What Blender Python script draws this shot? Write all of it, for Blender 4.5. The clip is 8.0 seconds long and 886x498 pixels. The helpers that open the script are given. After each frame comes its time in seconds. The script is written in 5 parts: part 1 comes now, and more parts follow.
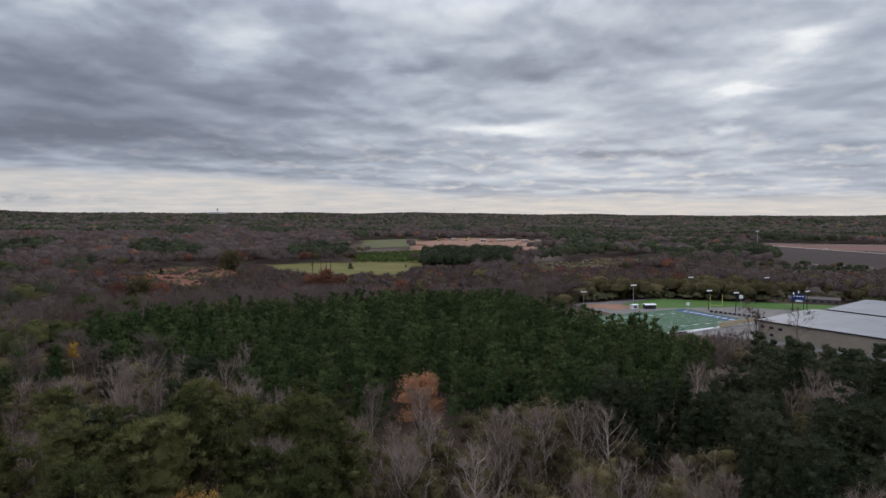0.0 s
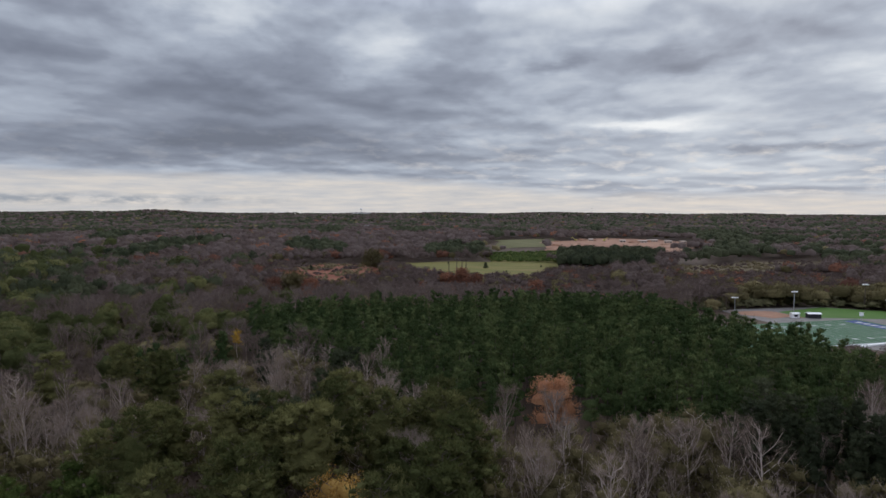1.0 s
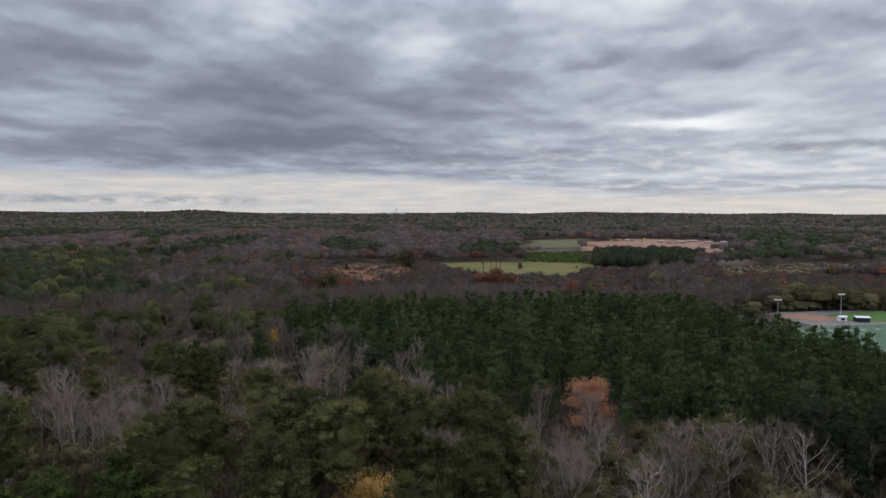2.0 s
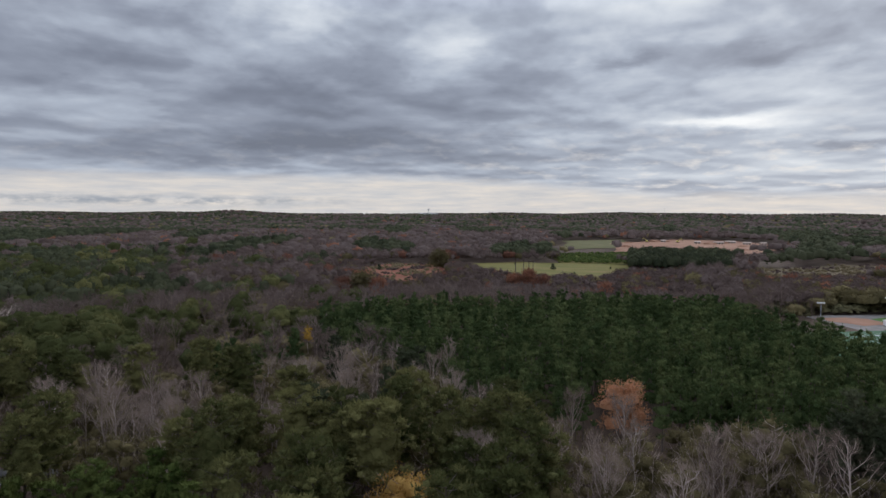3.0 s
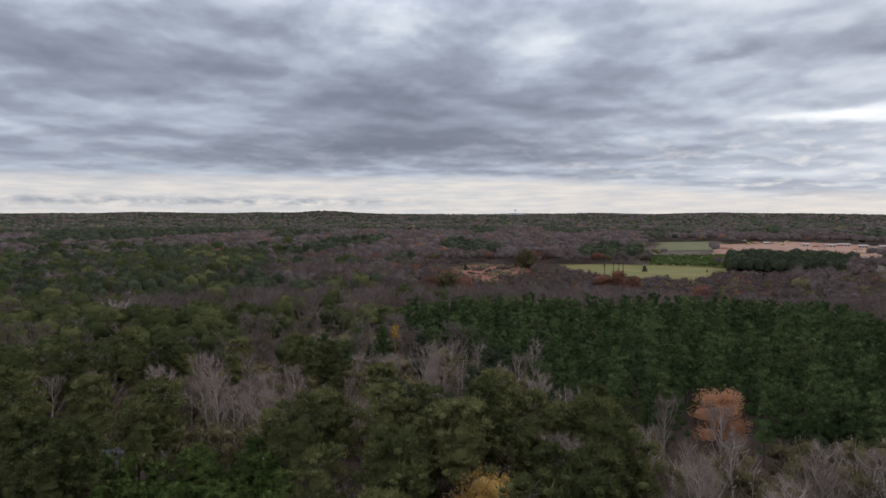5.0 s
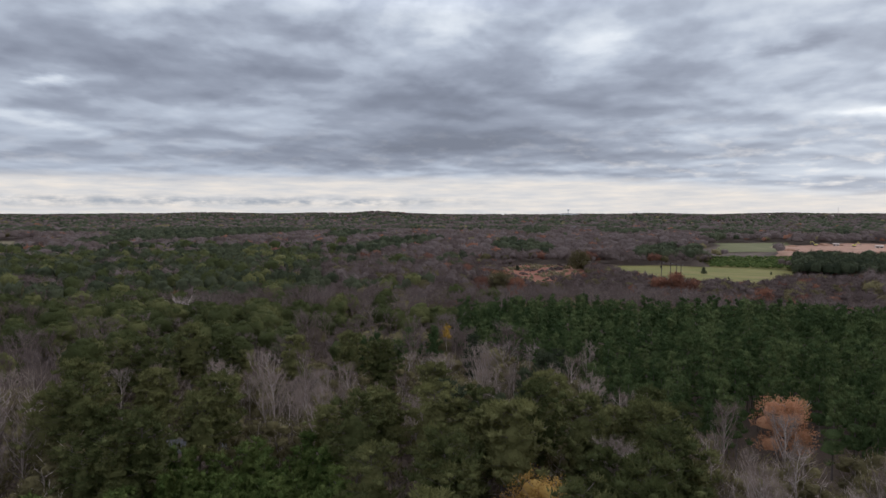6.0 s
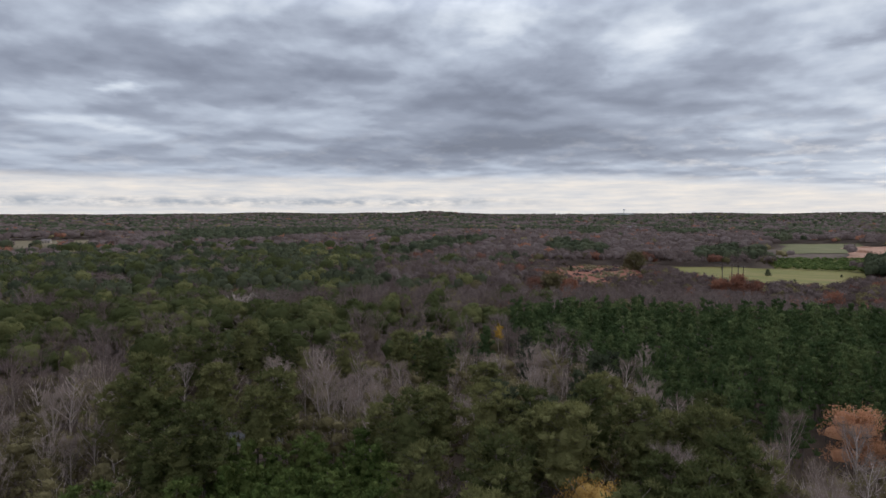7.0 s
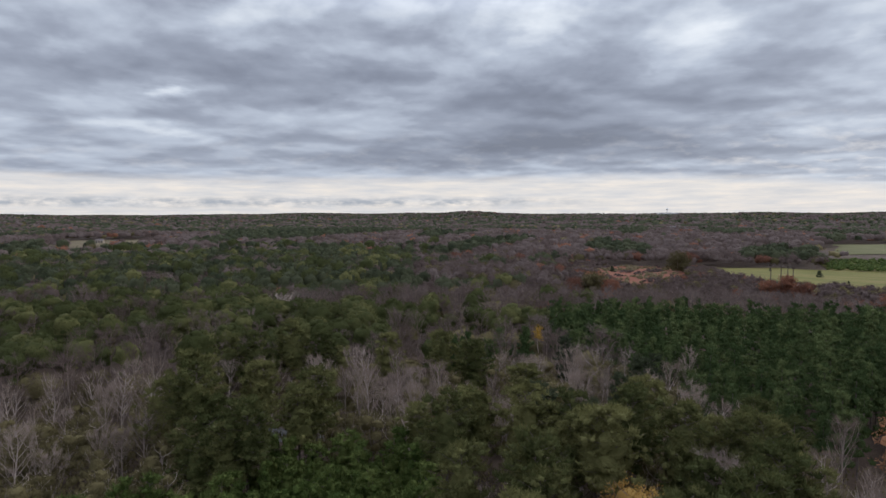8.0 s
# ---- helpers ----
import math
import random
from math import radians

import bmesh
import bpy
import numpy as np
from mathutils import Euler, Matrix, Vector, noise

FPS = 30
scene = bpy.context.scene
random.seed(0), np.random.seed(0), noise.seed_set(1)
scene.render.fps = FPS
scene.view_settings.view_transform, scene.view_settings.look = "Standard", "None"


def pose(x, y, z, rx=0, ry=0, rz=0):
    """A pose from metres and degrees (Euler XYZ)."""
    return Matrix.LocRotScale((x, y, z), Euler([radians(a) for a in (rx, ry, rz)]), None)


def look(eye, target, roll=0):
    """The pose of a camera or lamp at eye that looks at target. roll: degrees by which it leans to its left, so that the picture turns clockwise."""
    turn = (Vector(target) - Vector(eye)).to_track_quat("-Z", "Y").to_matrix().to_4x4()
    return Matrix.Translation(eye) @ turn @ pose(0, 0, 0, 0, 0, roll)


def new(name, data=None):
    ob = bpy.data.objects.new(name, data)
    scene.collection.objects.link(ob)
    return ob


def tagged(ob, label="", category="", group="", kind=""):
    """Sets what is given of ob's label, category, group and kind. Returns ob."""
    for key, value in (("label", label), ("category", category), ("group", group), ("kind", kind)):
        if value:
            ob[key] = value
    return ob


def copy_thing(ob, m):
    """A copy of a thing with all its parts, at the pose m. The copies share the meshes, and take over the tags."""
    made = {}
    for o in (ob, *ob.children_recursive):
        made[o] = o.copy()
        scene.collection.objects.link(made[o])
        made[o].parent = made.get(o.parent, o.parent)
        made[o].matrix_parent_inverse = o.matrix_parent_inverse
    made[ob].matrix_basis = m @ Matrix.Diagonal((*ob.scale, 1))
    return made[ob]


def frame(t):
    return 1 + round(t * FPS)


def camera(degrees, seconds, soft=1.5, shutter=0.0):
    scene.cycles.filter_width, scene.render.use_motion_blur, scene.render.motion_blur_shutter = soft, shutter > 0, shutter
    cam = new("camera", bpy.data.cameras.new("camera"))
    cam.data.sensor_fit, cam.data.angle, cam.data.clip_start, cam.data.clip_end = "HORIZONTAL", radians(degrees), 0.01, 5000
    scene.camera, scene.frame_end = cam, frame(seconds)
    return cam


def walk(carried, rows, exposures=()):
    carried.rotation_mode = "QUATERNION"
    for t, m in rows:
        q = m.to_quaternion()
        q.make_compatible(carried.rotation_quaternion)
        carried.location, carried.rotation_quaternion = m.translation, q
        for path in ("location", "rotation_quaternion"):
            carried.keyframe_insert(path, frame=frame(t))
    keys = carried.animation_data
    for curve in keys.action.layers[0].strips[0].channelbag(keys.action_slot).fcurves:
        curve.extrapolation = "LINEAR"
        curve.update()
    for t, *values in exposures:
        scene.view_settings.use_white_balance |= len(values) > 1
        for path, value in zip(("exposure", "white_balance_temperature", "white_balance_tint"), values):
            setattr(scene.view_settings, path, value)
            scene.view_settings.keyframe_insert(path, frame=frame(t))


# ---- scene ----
# ---- camera: hovers on one spot, 60 m up, and turns to its left ----
EYE = 60.0
cam = camera(71.9, 8.0)
# seconds, heading, pitch, roll in degrees
ROWS = [
    (0.0, 0.00, -3.41, -0.30), (0.2, 0.95, -3.42, -0.28), (0.5, 4.45, -3.44, -0.24), (0.75, 9.20, -3.47, -0.20), (1.0, 12.63, -3.49, -0.18), (1.2, 13.28, -3.49, -0.15), (1.5, 14.20, -3.49, -0.13),
    (3.0, 18.87, -3.47, -0.14), (3.5, 20.51, -3.46, -0.11), (4.0, 22.56, -3.44, -0.08), (4.5, 24.68, -3.44, -0.08),
    (6.0, 31.81, -3.43, -0.06), (6.5, 34.27, -3.44, -0.03), (7.0, 36.71, -3.44, 0.02), (7.5, 38.90, -3.44, 0.12),
    (8.0, 40.36, -3.43, 0.15),
]
walk(cam, [(t, pose(0, 0, EYE, 90 + p, r, h)) for t, h, p, r in ROWS], [(0.0, -0.07), (8, 0.27)])


# ---- world: an overcast sky with thin bright breaks, and a weak veiled sun ----
SUN_HEADING, SUN_HEIGHT = -16.0, 24.0  # degrees left of +y, degrees up


class Graph:
    """Short hand for a node tree."""

    def __init__(self, tree):
        self.tree = tree
        tree.nodes.clear()

    def node(self, kind, **values):
        n = self.tree.nodes.new(kind)
        for key, v in values.items():
            if key == "op":
                n.operation = v
            elif key == "blend":
                n.blend_type = v
            elif key == "data":
                n.data_type = v
            elif key == "sky":
                n.sky_type = v
            elif key == "dims":
                n.noise_dimensions = v
        return n

    def put(self, socket, v):
        if v is None:
            return
        if hasattr(v, "is_output"):
            self.tree.links.new(v, socket)
        elif hasattr(socket, "default_value"):
            if isinstance(v, (tuple, list)) and len(v) == 3 and socket.type == "RGBA":
                v = (*v, 1)
            socket.default_value = v

    def math(self, op, a, b=None, c=None, clamp=False):
        n = self.node("ShaderNodeMath", op=op)
        n.use_clamp = clamp
        for s, v in zip(n.inputs, (a, b, c)):
            self.put(s, v)
        return n.outputs[0]

    def vec(self, op, a, b=None, c=None):
        n = self.node("ShaderNodeVectorMath", op=op)
        for s, v in zip(n.inputs, (a, b, c)):
            self.put(s, v)
        return n.outputs["Value"] if op in ("DOT_PRODUCT", "LENGTH") else n.outputs[0]

    def xyz(self, x, y, z=0.0):
        n = self.node("ShaderNodeCombineXYZ")
        for s, v in zip(n.inputs, (x, y, z)):
            self.put(s, v)
        return n.outputs[0]

    def split(self, v):
        n = self.node("ShaderNodeSeparateXYZ")
        self.put(n.inputs[0], v)
        return n.outputs

    def noise(self, where, scale, detail=4.0, rough=0.5, warp=0.0):
        n = self.node("ShaderNodeTexNoise")
        self.put(n.inputs["Vector"], where)
        n.inputs["Scale"].default_value, n.inputs["Detail"].default_value = scale, detail
        n.inputs["Roughness"].default_value, n.inputs["Distortion"].default_value = rough, warp
        return n.outputs

    def ramp(self, fac, *stops):
        n = self.node("ShaderNodeValToRGB")
        self.put(n.inputs[0], fac)
        e = n.color_ramp.elements
        while len(e) < len(stops):
            e.new(0.5)
        for k, (at, col) in zip(e, stops):
            k.position, k.color = at, (*col, 1)
        return n.outputs[0]

    def mix(self, fac, a, b, blend="MIX"):
        n = self.node("ShaderNodeMix", data="RGBA", blend=blend)
        self.put(n.inputs["Factor"], fac)
        self.put(n.inputs[6], a)
        self.put(n.inputs[7], b)
        return n.outputs[2]


def sky_world():
    world = bpy.data.worlds.new("sky")
    scene.world = world
    world.use_nodes = True
    g = Graph(world.node_tree)
    way = g.node("ShaderNodeTexCoord").outputs["Generated"]
    x, y, z = g.split(way)
    up = g.math("MAXIMUM", z, 0.0)
    # heading (left of +y) and height in degrees; the rolls of the deck close up towards the horizon
    head = g.math("MULTIPLY", g.math("ARCTAN2", g.math("MULTIPLY", x, -1.0), y), 57.2958)
    high = g.math("MULTIPLY", g.math("ARCSINE", z), 57.2958)
    layer = g.math("MULTIPLY", g.math("LOGARITHM", g.math("ADD", g.math("MAXIMUM", high, 0.0), 3.0), 2.71828), 2.6)
    flow = g.xyz(g.math("MULTIPLY", head, 0.070), layer, 0.0)
    drift = g.vec("SUBTRACT", g.noise(flow, 0.9, 3.0, 0.5)[1], (0.5, 0.5, 0.5))
    flow = g.vec("ADD", flow, g.vec("MULTIPLY", drift, (0.35, 0.12, 0.0)))
    big = g.noise(flow, 0.8, 2.0, 0.5)[0]
    heap = g.noise(flow, 2.0, 5.0, 0.43)[0]
    lee = g.noise(g.vec("ADD", flow, (0.0, 0.10, 0.0)), 2.0, 4.0, 0.46)[0]
    relief = g.math("SUBTRACT", heap, lee)
    fine = g.noise(g.vec("MULTIPLY", flow, (1.5, 1.0, 1.0)), 5.0, 5.0, 0.55)[0]
    puff = g.math("ABSOLUTE", g.math("SUBTRACT", g.noise(g.vec("ADD", flow, (5.1, 2.3, 0.0)), 2.2, 3.0, 0.42)[0], 0.5))
    lump = g.split(g.ramp(heap, (0.36, (0, 0, 0)), (0.46, (.3, .3, .3)), (0.53, (.72, .72, .72)), (0.64, (1, 1, 1))))[0]
    warp = g.split(g.vec("SUBTRACT", g.noise(g.xyz(head, g.math("MULTIPLY", high, 3.2)), 0.11, 5.0, 0.6)[1], (0.5, 0.5, 0.5)))
    where = g.xyz(g.math("MULTIPLY_ADD", warp[0], 11.0, head), g.math("MULTIPLY_ADD", warp[1], 4.0, high))
    v = g.math("MULTIPLY_ADD", g.math("SUBTRACT", big, 0.5), 0.30, 0.52)
    v = g.math("MULTIPLY_ADD", g.math("SUBTRACT", lump, 0.5), 0.155, v)
    v = g.math("MULTIPLY_ADD", relief, 0.54, v)
    v = g.math("MULTIPLY_ADD", g.math("SUBTRACT", puff, 0.08), 0.20, v)
    v = g.math("MULTIPLY_ADD", g.math("SUBTRACT", fine, 0.5), 0.085, v)
    # heavy banks and thin places of the deck: heading, height, half width, half height, thinness
    banks = [(33, 9.5, 10, 4.2, -.26), (20, 9.5, 9, 3.0, -.17), (13, 12, 4, 2.2, -.14), (22.8, 5.6, 16, 1.5, -.18), (3.4, 12.9, 2.6, .8, -.20),
             (-10, 12.8, 5, 1.1, -.18), (-16, 5.4, 5, .45, -.20), (-21, 15.5, 9, 1.8, -.12), (68, 12, 10, 1.5, -.17),
             (50, 11.6, 9, 1.5, -.15), (64, 18.5, 6, 1.6, -.16), (42, 5.6, 16, 1.5, -.16), (47, 15.5, 7, 2.0, -.10), (62, 10, 16, 9, -.10)]
    thin = [(31, 16.5, 6, 1.7, .26), (18.6, 15, 4, 1.6, .22), (-5, 7.7, 4.0, .8, .42), (-26, 10.2, 2.4, .5, .46),
            (-30, 13, 3, 1.0, .32), (-24.6, 7.5, 1.0, .5, .30), (-14, 4, 16, 2.4, .12), (63.6, 10, 2, .5, .32),
            (66, 7.2, 4, .6, .22), (57, 17, 7, 1.8, .16), (-34, 17, 9, 4, .14), (-2, 18, 12, 5, .13), (-26, 14, 13, 8, .12), (-10, 9, 12, 3, .08), (12, 7.0, 4, .6, .16)]
    for a, e, wa, we, much in banks + thin:
        d = g.vec("MULTIPLY", g.vec("SUBTRACT", where, (a, e, 0)), (1 / wa, 1 / we, 0))
        v = g.math("MULTIPLY_ADD", g.math("EXPONENT", g.math("MULTIPLY", g.vec("DOT_PRODUCT", d, d), -1.0)), much * (1.25 if much < 0 else 0.9), v)
    cloud = g.ramp(v, (0.0, (.168, .188, .242)), (0.16, (.209, .234, .300)), (0.36, (.288, .322, .401)), (0.54, (.414, .463, .554)), (0.74, (.606, .656, .730)), (1.0, (.91, .93, .95)))
    # small low breaks, warm where the light comes through
    near = g.math("DIVIDE", g.math("SUBTRACT", 9.0, high), 5.0, clamp=True)
    bits = g.noise(g.xyz(g.math("MULTIPLY", head, 0.16), g.math("MULTIPLY", layer, 1.5)), 2.4, 5.0, 0.55)[0]
    bits = g.math("MULTIPLY", g.math("SUBTRACT", bits, 0.52), 5.0, clamp=True)
    right = g.math("DIVIDE", g.math("SUBTRACT", 26.0, head), 30.0, clamp=True)
    cloud = g.mix(g.math("MULTIPLY", g.math("MULTIPLY", near, bits), g.math("MULTIPLY_ADD", right, 0.6, 0.15)), cloud, (.80, .77, .75))
    # the clear strip under the deck's edge, warm and pale, with low wisps
    left = g.math("DIVIDE", g.math("ADD", head, 2.0), 20.0, clamp=True)
    brim = g.math("MULTIPLY_ADD", left, 1.6, 1.0)
    edge = g.math("MULTIPLY_ADD", warp[1], 1.1, high)
    strip = g.math("SUBTRACT", 1.0, g.math("DIVIDE", g.math("SUBTRACT", edge, brim), 0.9), clamp=True)
    wisp = g.noise(g.xyz(g.math("MULTIPLY", head, 0.14), g.math("MULTIPLY", high, 1.3)), 1.6, 6.0, 0.6)[0]
    pale = g.ramp(wisp, (0.30, (.54, .55, .58)), (0.5, (.65, .63, .62)), (0.70, (.77, .71, .65)))
    low = g.math("DIVIDE", g.math("SUBTRACT", high, 0.95), 0.42)
    low = g.math("EXPONENT", g.math("MULTIPLY", g.math("MULTIPLY", low, low), -1.0))
    far_left = g.math("DIVIDE", g.math("SUBTRACT", head, 24.0), 14.0, clamp=True)
    tuft = g.noise(g.xyz(g.math("MULTIPLY", head, 0.5), g.math("MULTIPLY", high, 1.6)), 1.0, 5.0, 0.6)[0]
    tuft = g.math("MULTIPLY", g.math("SUBTRACT", tuft, 0.40), 5.0, clamp=True)
    pale = g.mix(g.math("MULTIPLY", g.math("MULTIPLY", low, far_left), tuft), pale, (.34, .37, .42))
    deckcol = g.mix(g.math("MULTIPLY", strip, 0.92), cloud, pale)
    # an overcast sky brightens from the horizon to the zenith
    high_up = g.math("MULTIPLY_ADD", g.math("SMOOTH_MIN", g.math("MULTIPLY", g.math("MAXIMUM", g.math("SUBTRACT", z, 0.30), 0.0), 4.0), 1.0, 0.2), 1.85, 1.0)
    deckcol = g.mix(1.0, deckcol, g.xyz(high_up, g.math("MULTIPLY_ADD", g.math("SUBTRACT", high_up, 1.0), 0.96, 1.0), g.math("MULTIPLY_ADD", g.math("SUBTRACT", high_up, 1.0), 1.04, 1.0)), "MULTIPLY")
    air = g.node("ShaderNodeTexSky", sky="NISHITA")
    air.sun_disc = False
    air.sun_elevation, air.sun_rotation = radians(SUN_HEIGHT), radians(-SUN_HEADING)
    thinair = g.mix(1.0, air.outputs[0], (0.08, 0.08, 0.08), "MULTIPLY")
    col = g.mix(0.975, thinair, deckcol)
    back = g.node("ShaderNodeBackground")
    g.put(back.inputs[0], col)
    back.inputs[1].default_value = 1.0
    out = g.node("ShaderNodeOutputWorld")
    g.put(out.inputs[0], back.outputs[0])


sky_world()
sun = new("sun", bpy.data.lights.new("sun", "SUN"))
sun.data.energy, sun.data.angle, sun.data.color = 0.7, radians(25), (1.0, 0.93, 0.82)
sun.matrix_world = look((-300 * math.sin(radians(SUN_HEADING)), 300 * math.cos(radians(SUN_HEADING)), 300 * math.tan(radians(SUN_HEIGHT))), (0, 0, 0))


# ---- materials ----
def surface(name, colours, scale=1.0, rough=0.85, bump=0.0, bump_scale=8.0, island=0.0, thing=0.0, tint=0.0, metal=0.0, coords="Object", stretch=(1, 1, 1), leaf=0.0):
    """A worn, uneven surface: colours run along a two-scale noise; pieces, trees and islands may differ by chance."""
    m = bpy.data.materials.new(name)
    m.use_nodes = True
    g = Graph(m.node_tree)
    p = g.node("ShaderNodeBsdfPrincipled")
    where = g.node("ShaderNodeTexCoord").outputs[coords]
    if coords == "Object" and (island or tint):
        where = g.node("ShaderNodeNewGeometry").outputs["Position"]
    if stretch != (1, 1, 1):
        where = g.vec("MULTIPLY", where, stretch)
    f = g.math("MULTIPLY_ADD", g.noise(where, scale, 5.0, 0.6)[0], 0.75, g.math("MULTIPLY", g.noise(where, scale * 9.0, 3.0, 0.6)[0], 0.25))
    if island:
        r = g.node("ShaderNodeNewGeometry").outputs["Random Per Island"]
        f = g.math("MULTIPLY_ADD", g.math("SUBTRACT", r, 0.5), island, f)
    if thing:
        r = g.node("ShaderNodeObjectInfo").outputs["Random"]
        f = g.math("MULTIPLY_ADD", g.math("SUBTRACT", r, 0.5), thing, f)
    if tint:
        a = g.node("ShaderNodeAttribute")
        a.attribute_name = "tint"
        f = g.math("MULTIPLY_ADD", a.outputs["Fac"], tint, f)
    n = len(colours)
    col = g.ramp(f, *[(0.28 + 0.44 * i / max(1, n - 1), c) for i, c in enumerate(colours)])
    g.put(p.inputs["Base Color"], col)
    p.inputs["Roughness"].default_value = rough
    p.inputs["Metallic"].default_value = metal
    p.inputs["Specular IOR Level"].default_value = 0.04 if leaf else 0.25
    if bump:
        b = g.node("ShaderNodeBump")
        b.inputs["Strength"].default_value = bump
        b.inputs["Distance"].default_value = 1.3 if leaf else 1.0
        g.put(b.inputs["Height"], g.noise(where, bump_scale, 4.0, 0.6)[0])
        g.put(p.inputs["Normal"], b.outputs[0])
    o = g.node("ShaderNodeOutputMaterial")
    shader = p.outputs[0]
    if leaf:
        # thin leaves, needles and twigs let light through
        t, both = g.node("ShaderNodeBsdfTranslucent"), g.node("ShaderNodeMixShader")
        g.put(t.inputs["Color"], col)
        both.inputs[0].default_value = leaf
        g.put(both.inputs[1], shader)
        g.put(both.inputs[2], t.outputs[0])
        shader = both.outputs[0]
    g.put(o.inputs[0], shader)
    return m


LITTER = surface("leaf_litter", [(0.038, 0.024, 0.018), (0.061, 0.041, 0.026), (0.093, 0.061, 0.042)], 0.06, 0.95, 0.3, 1.5)
PINE = surface("pine_needles", [(0.056, 0.064, 0.022), (0.097, 0.100, 0.036), (0.155, 0.148, 0.056)], 0.25, 0.8, island=0.25, thing=0.55, tint=0.55, leaf=0.32, bump=0.9, bump_scale=1.1)
PLANTED = surface("plantation_needles", [(0.039, 0.060, 0.021), (0.063, 0.087, 0.031), (0.101, 0.125, 0.046)], 0.25, 0.8, island=0.25, thing=0.5, tint=0.6, leaf=0.32, bump=0.9, bump_scale=1.1)
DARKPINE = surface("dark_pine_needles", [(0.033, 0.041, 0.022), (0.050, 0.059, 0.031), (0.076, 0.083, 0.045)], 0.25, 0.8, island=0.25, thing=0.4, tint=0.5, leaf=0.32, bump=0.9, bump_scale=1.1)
YOUNG = surface("young_pine_needles", [(0.048, 0.072, 0.018), (0.076, 0.102, 0.027), (0.115, 0.140, 0.040)], 0.25, 0.8, island=0.35, thing=0.3, tint=0.3, leaf=0.32, bump=0.9, bump_scale=1.1)
BARK = surface("pine_bark", [(.06, .048, .04), (.11, .088, .074), (.16, .13, .11)], 2.0, 0.95, stretch=(1, 1, 0.3))
GREYBARK = surface("bare_branch_bark", [(0.215, 0.172, 0.142), (0.315, 0.256, 0.215), (0.450, 0.372, 0.318)], 0.4, 0.9, island=0.3, thing=0.45, tint=0.35)
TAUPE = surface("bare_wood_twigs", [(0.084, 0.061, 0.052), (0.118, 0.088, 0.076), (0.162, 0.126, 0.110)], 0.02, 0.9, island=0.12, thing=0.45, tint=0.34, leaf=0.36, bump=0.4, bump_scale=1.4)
TWIG = surface("grey_beige_twigs", [(0.138, 0.104, 0.083), (0.196, 0.150, 0.122), (0.275, 0.216, 0.180)], 0.1, 0.9, island=0.25, thing=0.5, tint=0.5, leaf=0.45)
OLIVE = surface("olive_leaves", [(0.088, 0.074, 0.034), (0.136, 0.114, 0.053), (0.200, 0.166, 0.080)], 0.25, 0.85, island=0.25, thing=0.45, tint=0.42, leaf=0.32, bump=0.9, bump_scale=1.1)
RUSSET = surface("russet_leaves", [(0.120, 0.058, 0.040), (0.185, 0.085, 0.054), (0.265, 0.120, 0.072)], 0.25, 0.85, island=0.25, thing=0.3, tint=0.42, leaf=0.32, bump=0.9, bump_scale=1.1)
ORANGE = surface("orange_leaves", [(0.320, 0.155, 0.080), (0.440, 0.225, 0.120), (0.540, 0.300, 0.170)], 0.3, 0.85, island=0.5, leaf=0.45)
SHRUB = surface("yellowing_shrub_leaves", [(.090, .086, .044), (.130, .122, .062), (.18, .165, .085)], 0.25, 0.85, island=0.25, tint=0.5, leaf=0.32, bump=0.9, bump_scale=1.1)
GOLD = surface("golden_leaves", [(.26, .15, .025), (.38, .23, .035), (.46, .30, .06)], 0.3, 0.85, island=0.5, leaf=0.45)
GRASS = surface("pasture_grass", [(0.062, 0.064, 0.009), (0.094, 0.090, 0.014), (0.128, 0.108, 0.026), (0.150, 0.112, 0.045)], 0.05, 0.95, 0.2, 0.6, stretch=(0.3, 1, 1))
PALEGRASS = surface("pale_pasture", [(.058, .060, .016), (.080, .078, .024), (.110, .098, .038)], 0.03, 0.95)
TANGRASS = surface("dry_grass", [(0.064, 0.049, 0.022), (0.098, 0.075, 0.036), (0.135, 0.107, 0.055)], 0.03, 0.95)
REDFIELD = surface("broom_sedge", [(0.077, 0.025, 0.014), (0.137, 0.043, 0.021), (0.159, 0.061, 0.029), (0.180, 0.098, 0.054)], 0.03, 0.95)
CLAY = surface("bare_clay", [(0.160, 0.080, 0.046), (0.228, 0.122, 0.075), (0.310, 0.182, 0.118)], 0.04, 0.95)
PLOUGH = surface("ploughed_earth", [(0.019, 0.010, 0.008), (0.025, 0.013, 0.010), (0.034, 0.018, 0.013)], 0.012, 0.95)
REDEARTH = surface("red_earth", [(0.099, 0.047, 0.034), (0.135, 0.066, 0.048), (0.171, 0.089, 0.066)], 0.012, 0.95)
TRACK = surface("dirt_road", [(.30, .24, .19), (.40, .33, .27), (.48, .42, .36)], 0.1, 0.95)
TURF = surface("artificial_turf", [(0.030, 0.076, 0.036), (0.039, 0.094, 0.046), (0.049, 0.108, 0.056)], 0.2, 0.9)
LAWN = surface("sports_lawn", [(.042, .095, .014), (.058, .120, .019), (.075, .14, .027)], 0.03, 0.95)
BLUE = surface("blue_turf", [(.02, .04, .13), (.03, .055, .17)], 0.3, 0.9)
WHITE = surface("white_paint", [(.70, .70, .68), (.80, .80, .78)], 0.6, 0.6)
CONCRETE = surface("pale_concrete", [(0.100, 0.092, 0.082), (0.145, 0.134, 0.120), (0.195, 0.182, 0.165)], 0.15, 0.9)
ROOF = surface("white_roof_sheet", [(0.150, 0.152, 0.156), (0.185, 0.187, 0.190), (0.225, 0.226, 0.226)], 0.05, 0.5)
